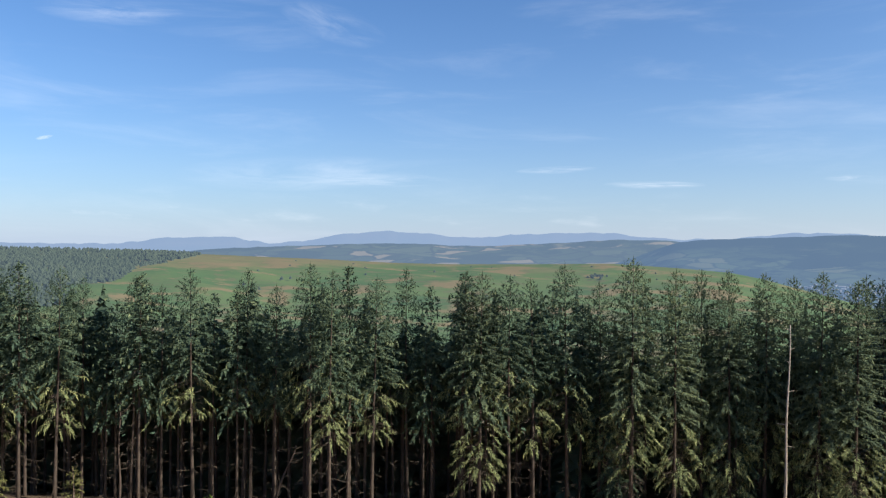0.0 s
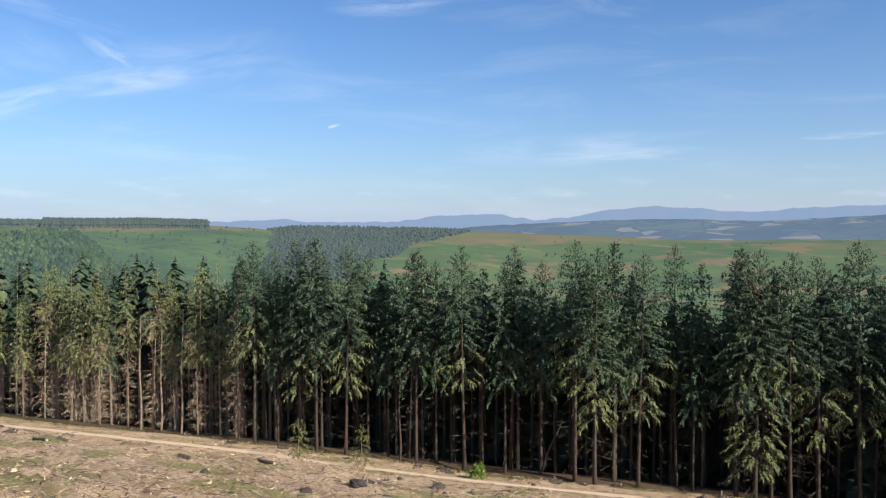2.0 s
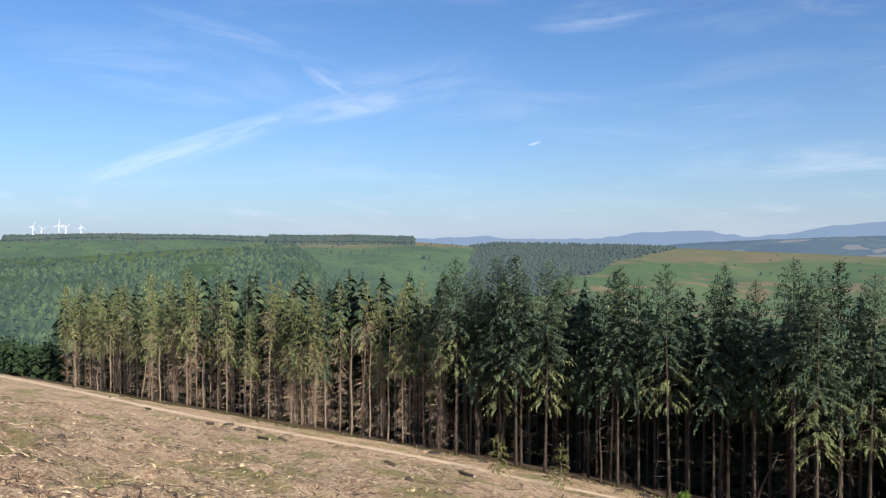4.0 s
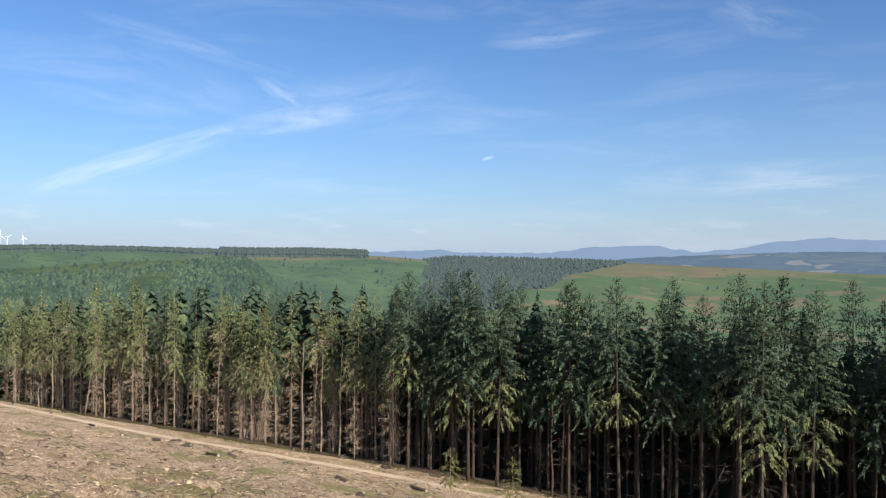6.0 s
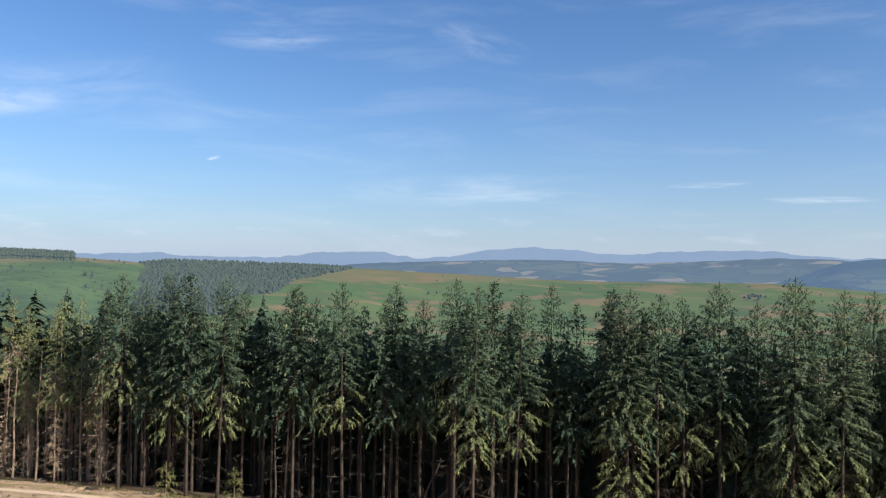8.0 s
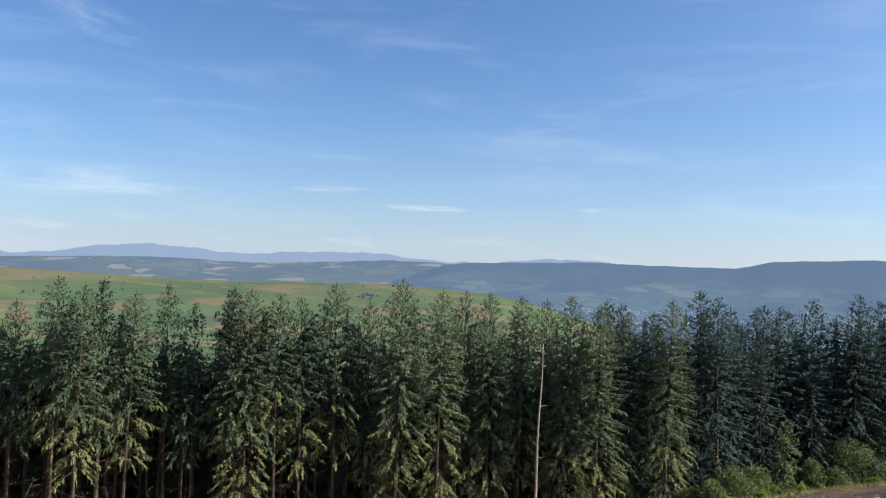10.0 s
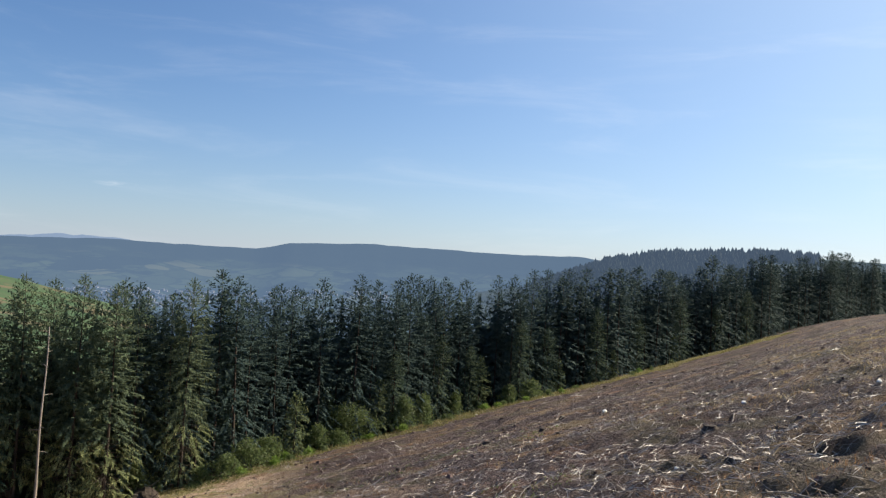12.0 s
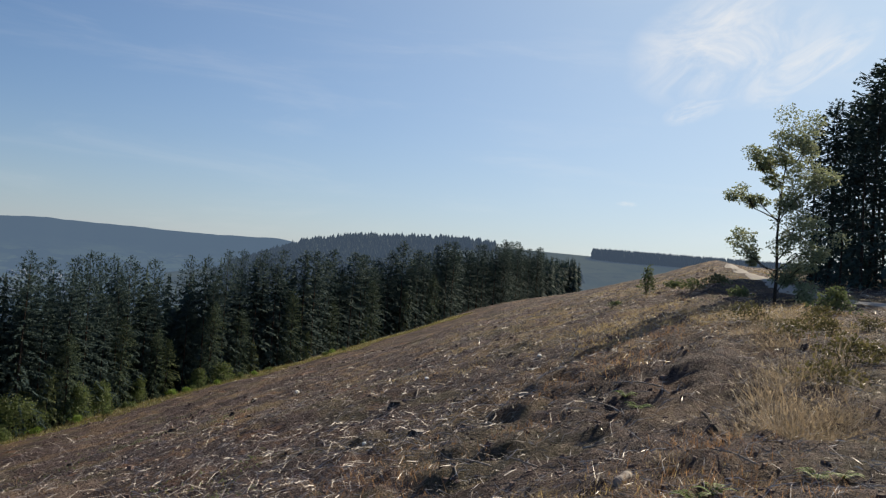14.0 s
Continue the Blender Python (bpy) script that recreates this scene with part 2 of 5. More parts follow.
def mat_ground():
    m, t, p = material("cleared_slope_soil")
    big, mid, fine = noise_tex(t, p, 0.07, 4), noise_tex(t, p, 0.6, 5, 0.65), noise_tex(t, p, 5.0, 6, 0.7)
    grit = noise_tex(t, p, 20.0, 5, 0.75)
    shift = put(t, "ShaderNodeMapping", Vector=p, Location=(37, 11, 0)).outputs[0]
    soil = blend(t, ramp(t, fine, 0.38, 0.68), (0.046, 0.031, 0.033), (0.122, 0.083, 0.084))
    soil = blend(t, calc(t, "MULTIPLY", ramp(t, grit, 0.55, 0.68), 0.55), soil, (0.26, 0.20, 0.155))
    straw = blend(t, fine, (0.13, 0.085, 0.05), (0.29, 0.195, 0.10))
    soil = blend(t, calc(t, "MULTIPLY", ramp(t, big, 0.52, 0.60), ramp(t, mid, 0.46, 0.58)), soil, straw)
    pale = blend(t, ramp(t, fine, 0.32, 0.66), (0.30, 0.185, 0.12), (0.64, 0.46, 0.31))
    pale = blend(t, ramp(t, grit, 0.52, 0.64), pale, (0.74, 0.60, 0.44))
    pale = blend(t, calc(t, "MULTIPLY", ramp(t, grit, 0.46, 0.32), 0.8), pale, (0.12, 0.070, 0.050))
    pale = blend(t, calc(t, "MULTIPLY", ramp(t, mid, 0.49, 0.60), 0.65), pale, (0.25, 0.155, 0.10))
    clut = noise_tex(t, p, 2.6, 5, 0.75, 0.6)
    pale = blend(t, calc(t, "MULTIPLY", ramp(t, clut, 0.55, 0.62), 0.7), pale, (0.19, 0.112, 0.075))
    pale = blend(t, calc(t, "MULTIPLY", ramp(t, clut, 0.45, 0.38), 0.7), pale, (0.64, 0.51, 0.34))
    bits = put(t, "ShaderNodeTexVoronoi", Vector=put(t, "ShaderNodeVectorMath", _0=p, _1=put(t, "ShaderNodeTexNoise", Vector=p, Scale=9.0, Detail=3.0).outputs["Color"]).outputs[0], Scale=15.0)
    bit = put(t, "ShaderNodeSeparateXYZ", _0=bits.outputs["Color"]).outputs[0]
    pale = blend(t, calc(t, "MULTIPLY", ramp(t, bit, 0.6, 0.8), 0.6), pale, (0.15, 0.088, 0.062))
    pale = blend(t, calc(t, "MULTIPLY", ramp(t, bit, 0.3, 0.15), 0.6), pale, (0.76, 0.61, 0.46))
    soil = blend(t, calc(t, "MULTIPLY", ramp(t, bit, 0.66, 0.74), 0.7), soil, (0.035, 0.024, 0.022))
    soil = blend(t, calc(t, "MULTIPLY", ramp(t, bit, 0.14, 0.10), 0.6), soil, (0.30, 0.235, 0.20))
    soil = blend(t, calc(t, "MULTIPLY", ramp(t, clut, 0.55, 0.63), 0.7), soil, (0.03, 0.021, 0.018))
    # windrows of dark brash with their shadow painted in, tawny strips between
    band = noise_tex(t, put(t, "ShaderNodeMapping", Vector=p, Rotation=(0, 0, 0.18), Scale=(0.075, 0.30, 0.0)).outputs[0], 1.0, 5, 0.62, 0.4)
    soil = blend(t, calc(t, "MULTIPLY", ramp(t, band, 0.49, 0.56), 0.85), soil, blend(t, fine, (0.022, 0.015, 0.016), (0.062, 0.042, 0.043)))
    soil = blend(t, calc(t, "MULTIPLY", ramp(t, band, 0.44, 0.37), 0.5), soil, blend(t, fine, (0.12, 0.078, 0.046), (0.23, 0.15, 0.078)))
    xyz = put(t, "ShaderNodeSeparateXYZ", _0=p)
    x_ = calc(t, "SUBTRACT", xyz.outputs[0], calc(t, "MULTIPLY", calc(t, "MAXIMUM", xyz.outputs[1], 0.0), 0.8))
    edge = calc(t, "ADD", x_, calc(t, "MULTIPLY", calc(t, "SUBTRACT", noise_tex(t, shift, 0.05, 4), 0.5), 22.0))
    # straw left, soil right; these colours also hold front light and backlight
    c = blend(t, ramp(t, edge, -8.0, 7.0), pale, soil)
    green = blend(t, fine, (0.11, 0.125, 0.035), (0.25, 0.25, 0.085))
    patch = noise_tex(t, shift, 0.22, 5, 0.65)
    lush = calc(t, "MULTIPLY_ADD", ramp(t, edge, 8.0, -8.0), 0.55, 0.14)
    c = blend(t, calc(t, "MULTIPLY", ramp(t, patch, 0.51, 0.60), lush), c, green)
    rust = noise_tex(t, put(t, "ShaderNodeMapping", Vector=p, Location=(-13, 57, 0)).outputs[0], 0.3, 5, 0.6)
    c = blend(t, calc(t, "MULTIPLY", ramp(t, rust, 0.57, 0.70), 0.55), c, (0.21, 0.105, 0.055))
    # woodland floor and pasture down in the valley
    valley = blend(t, ramp(t, noise_tex(t, p, 0.02, 4), 0.4, 0.6), (0.022, 0.030, 0.016), (0.045, 0.062, 0.028))
    c = blend(t, ramp(t, calc(t, "ADD", xyz.outputs[1], calc(t, "MULTIPLY", mid, 8.0)), 82.0, 96.0), c, valley)
    h = calc(t, "ADD", calc(t, "MULTIPLY", fine, 1.0), calc(t, "MULTIPLY", grit, 0.6))
    return finish(m, t, c, 0.95, h, 1.0, 0.17)


def mat_track(name="stony_track", a=(0.52, 0.40, 0.28), b=(0.68, 0.54, 0.40), d=(0.36, 0.25, 0.17)):
    m, t, p = material(name)
    n, g = noise_tex(t, p, 0.8, 5), noise_tex(t, p, 14, 5, 0.7)
    c = blend(t, n, a, b)
    c = blend(t, ramp(t, g, 0.45, 0.7), c, d)
    return finish(m, t, c, 0.95, g, 0.5, 0.04)


def mat_hill(name, cols, scale, haze, streak=1.0, air=None, low_only=None, top=None):
    """Open hill ground far off: patches of cols at two scales."""
    m, t, p = material(name)
    q = put(t, "ShaderNodeMapping", Vector=p, Scale=(1.0, streak, streak)).outputs[0]
    n1, n2 = noise_tex(t, q, scale, 5, 0.6, 0.3), noise_tex(t, q, scale * 6, 4, 0.65)
    c = blend(t, ramp(t, n1, 0.38, 0.6), cols[0], cols[1])
    c = blend(t, ramp(t, n2, 0.5, 0.68), c, cols[2])
    if len(cols) > 3:
        n3 = noise_tex(t, put(t, "ShaderNodeMapping", Vector=q, Location=(910, 333, 0)).outputs[0], scale * 1.7, 4)
        k3 = ramp(t, n3, 0.52, 0.62)
        if low_only is not None:
            k3 = calc(t, "MULTIPLY", k3, ramp(t, put(t, "ShaderNodeSeparateXYZ", _0=p).outputs[2], low_only[1], low_only[0]))
        c = blend(t, k3, c, cols[3])
    if top is not None:  # heather and bent grass along the brow
        z = put(t, "ShaderNodeSeparateXYZ", _0=p).outputs[2]
        z = calc(t, "ADD", z, calc(t, "MULTIPLY", calc(t, "SUBTRACT", n1, 0.5), top[3]))
        k_top = calc(t, "MULTIPLY", ramp(t, z, top[0], top[1]), 0.7)
        if len(top) > 4:
            k_top = calc(t, "MULTIPLY", k_top, ramp(t, put(t, "ShaderNodeSeparateXYZ", _0=p).outputs[0], top[4] - 50.0, top[4]))
        c = blend(t, k_top, c, blend(t, n2, top[2], tuple(v * 0.65 for v in top[2])))
    return finish(m, t, c, 1.0, n2, 0.4, 3.0, spec=0.0, haze=haze, haze_color=air)


M_GROUND, M_TRACK = mat_ground(), mat_track()

# ---------------------------------------------------------------- the lie of the land


def soft(v, w):
    """A rounded max(v, 0)."""
    return 0.5 * (v + np.sqrt(v * v + w * w))


def step(v, a, b):
    k = np.clip((v - a) / (b - a), 0, 1)
    return k * k * (3 - 2 * k)


def edge_y(x):
    """The forest's front edge."""
    return 66.0 + 0.16 * soft(-x - 55.0, 10.0) + 1.2 * np.sin(x * 0.09) + 0.8 * np.sin(x * 0.23 + 1.0) + 2.5 * step(x, 44.0, 58.0)


def track_y(x):
    """The middle line of the track in front of the trees."""
    return 54.5 + 0.17 * soft(-x - 62.0, 12.0) + 0.5 * np.sin(x * 0.11)


LATTICE = np.random.default_rng(3).uniform(-1, 1, (256, 256))


def rough_noise(x, y):
    """Smooth lattice noise, -1 to 1, one metre a cell."""
    i, j = np.floor(x).astype(int), np.floor(y).astype(int)
    u, v = x - i, y - j
    u, v = u * u * (3 - 2 * u), v * v * (3 - 2 * v)
    i, j, k, m = i % 256, j % 256, (i + 1) % 256, (j + 1) % 256
    return (LATTICE[i, j] * (1 - u) + LATTICE[k, j] * u) * (1 - v) + (LATTICE[i, m] * (1 - u) + LATTICE[k, m] * u) * v


def lumps(x, y):
    """Windrows of brash along the slope, hollows, clods."""
    rows = 1 - 2.2 * np.abs(rough_noise(x / 14 + 3.3, (y + 0.18 * x) / 3.2 + 7.7))
    return (0.45 * rough_noise(x / 9, y / 7) + (0.30 - 0.08 * step(x, 4, 10)) * rows + (0.26 - 0.20 * step(x, 2, 10)) * rough_noise(x / 1.9 + 40, y / 1.5) + (0.26 - 0.10 * step(x, 2, 10)) * rough_noise(x / 0.8, y / 0.7 + 90)
            + 0.20 * rough_noise(x / 0.35 + 11, y / 0.33))


def gz(x, y):
    """Height of the ground."""
    x, y = np.asarray(x, float), np.asarray(y, float)
    rise = 0.05 * soft(x - 10.0 - 0.45 * np.clip(y, 0, 80), 6.0)
    rise = rise - soft(rise - 9.5, 1.0) - 0.05 * soft(-10.0, 6.0)
    down = -0.30 * soft(y, 1.5) - 1.0 * np.sin(np.pi * np.clip(y / 66.0, 0, 1)) + 0.22
    r = np.hypot(x, y)
    rough = lumps(x, y) * (0.15 + 0.45 * step(r, 2, 14)) * (1 - step(r, 120, 400)) * (1 - 0.6 * step(-y, 0, 6))
    calm = 0.9 * (1 - step(np.abs(y - track_y(x)), 1.5, 7.0)) * (1 - step(x, 0, 25))
    z = rise + down + rough * (1 - np.maximum(0.8 * step(y, 58, 66), calm))
    far = np.where(y > 0, -130.0 * step(y, 40, 400), 0.0) - 30 * step(r, 600, 2500)
    z = z + 0.010 * np.clip(r - 45, 0, 230) * np.exp(-((np.degrees(np.arctan2(x, y)) - 76.5) / 5.5) ** 2)
    z = z - 0.45 * step(y, 38, 62) * step(x, -42, -18) * (1 - step(x, 28, 55))
    z = z - 0.011 * np.clip(r - 60, 0, 150) * step(np.degrees(np.arctan2(x, y)), 89.5, 92.5)
    k = step(r, 180, 600)
    return z * (1 - k) + far * k


def at(heading, r):
    a = radians(heading)
    return r * math.sin(a), r * math.cos(a)


def mesh_from(name, verts, faces, mat, smooth=False):
    me = bpy.data.meshes.new(name)
    me.from_pydata([tuple(v) for v in verts] if not isinstance(verts, np.ndarray) else verts.tolist(), [], faces if isinstance(faces, list) else faces.tolist())
    me.materials.append(mat)
    if smooth:
        me.polygons.foreach_set("use_smooth", [True] * len(me.polygons))
    me.update()
    return me


def grid_faces(nu, nv, wrap=False):
    f = []
    for i in range(nu if wrap else nu - 1):
        a, b = i * nv, ((i + 1) % nu) * nv
        f.extend((a + j, a + j + 1, b + j + 1, b + j) for j in range(nv - 1))
    return f


def build_ground():
    az = np.radians(np.concatenate([np.arange(-82, 4, 0.62), np.arange(4, 108, 0.47), np.arange(108, 278, 4)]))
    rr = np.concatenate([[0.0, 1.2, 2.2], np.geomspace(3.0, 90, 215), np.geomspace(93, 240, 40), np.geomspace(260, 4900, 24)])
    a, r = np.meshgrid(az, rr, indexing="ij")
    x, y = r * np.sin(a), r * np.cos(a)
    v = np.stack([x, y, gz(x, y)], -1).reshape(-1, 3)
    ob = new("ground", mesh_from("ground", v, grid_faces(len(az), len(rr), True), M_GROUND, True))
    return tagged(ob, "cleared hillside of brown soil, brash and dry grass", "ground", kind="structure")


build_ground()


def build_track(name, pts, width, label, mat=None):
    """A strip along pts (x, y), a little above the ground."""
    pts = np.array(pts, float)
    d = np.concatenate([[0], np.cumsum(np.hypot(*np.diff(pts, axis=0).T))])
    s = np.arange(0, d[-1], 0.7)
    x, y = np.interp(s, d, pts[:, 0]), np.interp(s, d, pts[:, 1])
    k = np.ones(9) / 9
    x[4:-4], y[4:-4] = np.convolve(x, k, "valid"), np.convolve(y, k, "valid")
    nx, ny = -np.gradient(y), np.gradient(x)
    n = np.hypot(nx, ny)
    nx, ny = nx / n, ny / n
    rows = []
    for j, o in enumerate(np.linspace(-1, 1, 9)):
        w = o * width / 2 * (1 + 0.12 * np.sin(s * 0.5 + o) + 0.08 * np.sin(s * 1.7 + 3 * o))
        px, py = x + nx * w, y + ny * w
        crown = 0.10 - 0.16 * abs(o) ** 3 - 0.05 * math.exp(-((abs(o) - 0.45) / 0.15) ** 2)
        rows.append(np.stack([px, py, gz(px, py) + crown], -1))
    v = np.stack(rows, 1).reshape(-1, 3)
    ob = new(name, mesh_from(name, v, grid_faces(len(s), 9), mat or M_TRACK, True))
    return tagged(ob, label, "track", kind="structure")


build_track("road_1", [(x, float(track_y(x))) for x in np.arange(-170, 12, 5.0)], 2.7, "pale stony forest track along the trees")
build_track("road_2", [(30, -15), (36, -9.6), (39.5, -7.2), (41.5, -5.2), (47, -4.3), (58, -3.9), (72, -3.3), (85, -2.6), (100, -1.9), (125, -2.2)], 1.9,
            "grey stony forest track over the rise", mat_track("grey_track", (0.26, 0.245, 0.23), (0.36, 0.34, 0.32), (0.18, 0.165, 0.15)))

# ---------------------------------------------------------------- hills


def hill(name, heads, heights, r_foot, r_crest, z_foot, mat, label, rough=4.0, power=0.9, back=300, n_az=140, n_r=34, crag=0.0):
    """A ridge with its crest at r_crest, whose height above the eye's level is given in degrees along the headings."""
    az = np.linspace(heads[0], heads[-1], n_az)
    zc = EYE[2] + r_crest * np.tan(np.radians(np.interp(az, heads, heights) + crag * (rough_noise(az * 1.3, az * 0) + 0.6 * rough_noise(az * 3.1 + 7, az * 0 + 4))))
    s = np.concatenate([np.linspace(0, 1, n_r), [1 + 0.4, 2.0]])
    a, k = np.meshgrid(np.radians(az), s, indexing="ij")
    r = np.where(k <= 1, r_foot + (r_crest - r_foot) * k, r_crest + back * (k - 1))
    z = z_foot + (zc[:, None] - z_foot) * np.clip(k, 0, 1) ** power - np.clip(k - 1, 0, 1) * back * 0.25
    x, y = r * np.sin(a), r * np.cos(a)
    w = np.clip(k, 0, 1) * np.clip(1 - k, 0, 1) * 4
    q = 60.0 / (r_crest / 20.0)
    z = z + rough * w * (np.sin(x * q * 0.02 + 2 * np.sin(y * q * 0.011)) * np.sin(y * q * 0.017 + 1) + 0.5 * np.sin(x * q * 0.05 + y * q * 0.04))
    ob = new(name, mesh_from(name, np.stack([x, y, z], -1).reshape(-1, 3), grid_faces(n_az, len(s)), mat, True))
    tagged(ob, label, "hill", kind="structure")

    def ground(heading, k_):
        rr = r_foot + (r_crest - r_foot) * k_
        z_ = z_foot + (EYE[2] + r_crest * math.tan(radians(float(np.interp(heading, heads, heights)))) - z_foot) * k_ ** power
        return (*at(heading, rr), z_)
    return ground


# far ridges carry their blue haze as glow in the material
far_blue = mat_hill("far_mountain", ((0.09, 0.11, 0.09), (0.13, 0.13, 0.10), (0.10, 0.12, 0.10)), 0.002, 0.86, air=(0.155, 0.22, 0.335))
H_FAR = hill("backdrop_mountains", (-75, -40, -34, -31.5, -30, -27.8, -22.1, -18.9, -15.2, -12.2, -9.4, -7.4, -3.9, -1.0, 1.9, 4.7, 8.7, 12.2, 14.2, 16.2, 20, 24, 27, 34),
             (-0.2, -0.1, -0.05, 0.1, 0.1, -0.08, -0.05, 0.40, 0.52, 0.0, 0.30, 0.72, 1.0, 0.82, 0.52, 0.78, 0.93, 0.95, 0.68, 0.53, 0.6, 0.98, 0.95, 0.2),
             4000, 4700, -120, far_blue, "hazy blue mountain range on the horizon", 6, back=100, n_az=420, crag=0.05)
def mat_fields(name, cols, cell, haze, air, wood_scale, wood_cover, upper=None):
    """A far patchwork of small fields, hedges and woods; upper: heights between which the wood takes over."""
    m, t, p = material(name)
    warp = put(t, "ShaderNodeTexNoise", Vector=p, Scale=cell * 0.7, Detail=2.0)
    q = put(t, "ShaderNodeVectorMath", _0=p, _1=put(t, "ShaderNodeVectorMath", _0=warp.outputs["Color"], _1=(0.9 / cell,) * 3).outputs[0])
    q.inputs[1].links[0].from_node.operation = "MULTIPLY"
    cells = put(t, "ShaderNodeTexVoronoi", Vector=q.outputs[0], Scale=cell)
    pick = put(t, "ShaderNodeSeparateXYZ", _0=cells.outputs["Color"]).outputs[0]
    c = blend(t, ramp(t, pick, 0.2, 0.5), cols[0], cols[1])
    c = blend(t, ramp(t, pick, 0.72, 0.8), c, cols[2])
    edges = put(t, "ShaderNodeTexVoronoi", Vector=q.outputs[0], Scale=cell)
    edges.feature = "DISTANCE_TO_EDGE"
    c = blend(t, ramp(t, edges.outputs["Distance"], 0.09, 0.04), c, cols[3])
    woods = noise_tex(t, p, wood_scale, 5, 0.6)
    k = ramp(t, woods, wood_cover, wood_cover + 0.05)
    if upper is not None:
        z = put(t, "ShaderNodeSeparateXYZ", _0=p).outputs[2]
        z = calc(t, "ADD", z, calc(t, "MULTIPLY", calc(t, "SUBTRACT", woods, 0.5), 120.0))
        k = calc(t, "MAXIMUM", k, ramp(t, z, upper[0], upper[1]))
    c = blend(t, k, c, cols[4])
    return finish(m, t, c, 1.0, noise_tex(t, p, 0.05, 3), 0.3, 4.0, spec=0.0, haze=haze, haze_color=air)


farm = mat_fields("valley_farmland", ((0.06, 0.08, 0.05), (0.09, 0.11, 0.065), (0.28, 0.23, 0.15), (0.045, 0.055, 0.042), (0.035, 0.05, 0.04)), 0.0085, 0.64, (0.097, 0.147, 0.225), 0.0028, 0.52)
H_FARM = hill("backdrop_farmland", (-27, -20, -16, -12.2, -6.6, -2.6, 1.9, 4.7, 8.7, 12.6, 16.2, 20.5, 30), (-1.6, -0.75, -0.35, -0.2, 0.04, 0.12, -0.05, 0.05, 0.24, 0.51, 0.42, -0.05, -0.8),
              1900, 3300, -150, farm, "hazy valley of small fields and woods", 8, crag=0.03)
ridge = mat_fields("wooded_ridge", ((0.055, 0.075, 0.048), (0.075, 0.10, 0.058), (0.115, 0.125, 0.075), (0.045, 0.06, 0.042), (0.026, 0.037, 0.032)), 0.012, 0.56, BLUE_HAZE, 0.004, 0.50, (-35.0, 5.0))
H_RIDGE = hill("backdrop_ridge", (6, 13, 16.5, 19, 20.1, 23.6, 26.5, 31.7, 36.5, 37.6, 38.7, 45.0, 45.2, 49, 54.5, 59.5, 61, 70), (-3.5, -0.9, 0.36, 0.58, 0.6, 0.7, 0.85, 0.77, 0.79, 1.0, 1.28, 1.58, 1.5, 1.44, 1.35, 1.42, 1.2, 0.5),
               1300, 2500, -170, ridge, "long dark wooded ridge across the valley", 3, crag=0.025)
moor = mat_hill("moor_grass", ((0.054, 0.098, 0.028), (0.078, 0.115, 0.034), (0.090, 0.098, 0.040), (0.150, 0.120, 0.055)), 0.0065, 0.15, 1.3, top=(-44.0, -22.0, (0.170, 0.140, 0.066), 60.0))
H_MOOR = hill("hill_moor", (-36, -33.2, -32.2, -31.2, -29.4, -25.5, -22.5, -19.5, -16.7, -12.5, -9.5, -3.4, 0.7, 6.7, 11.9, 16.4, 19.8, 21.9, 25, 30), (-3.4, -2.3, -1.2, -0.62, -0.42, -0.48, -0.56, -0.60, -0.74, -0.92, -1.02, -1.29, -1.36, -1.30, -1.2, -1.45, -1.7, -2.1, -2.9, -4.2),
              520, 1500, -120, moor, "broad green and tawny moorland hill", 5)
pasture = mat_hill("hill_pasture", ((0.050, 0.088, 0.034), (0.070, 0.112, 0.040), (0.05, 0.068, 0.032)), 0.008, 0.16, 1.5, top=(-17.0, -9.0, (0.20, 0.15, 0.08), 16.0, -980.0))
H_PAST = hill("hill_pasture", (-90, -62, -55.4, -50, -43.1, -39.6, -35, -32, -29, -26), (-0.1, -0.05, 0.05, -0.05, -0.2, -0.17, -0.3, -0.5, -0.9, -2.0), 700, 1450, -110, pasture,
              "green hillside pasture dotted with bushes", 5)
understorey = mat_hill("hill_underwood", ((0.035, 0.06, 0.025), (0.05, 0.085, 0.03), (0.04, 0.06, 0.025)), 0.03, 0.08, top=(-24.0, -16.0, (0.10, 0.135, 0.048), 8.0))
H_WOOD = hill("hill_forest", (-90, -64, -57.3, -52.1, -46.4, -43.8, -42.3, -41.2, -38.0, -34, -28), (-1.6, -1.3, -1.15, -0.8, -0.55, -0.6, -1.5, -2.9, -3.9, -4.8, -6.4), 190, 900, -62, understorey,
              "forested valley side", 4)
near_hill = mat_hill("right_hill_grass", ((0.030, 0.042, 0.025), (0.055, 0.066, 0.036), (0.036, 0.046, 0.028)), 0.012, 0.36)
H_NEAR = hill("hill_wooded", (52, 57, 60, 61.5, 65.1, 70.8, 71.1, 73.2, 77, 81.6, 86, 95, 110), (-1.5, -0.6, 0.6, 1.15, 1.8, 2.0, 2.05, 2.05, 1.93, 1.8, 1.75, 1.6, 1.4), 330, 900, -40, near_hill,
              "rounded hill with dark conifers", 3)

# ---------------------------------------------------------------- building things


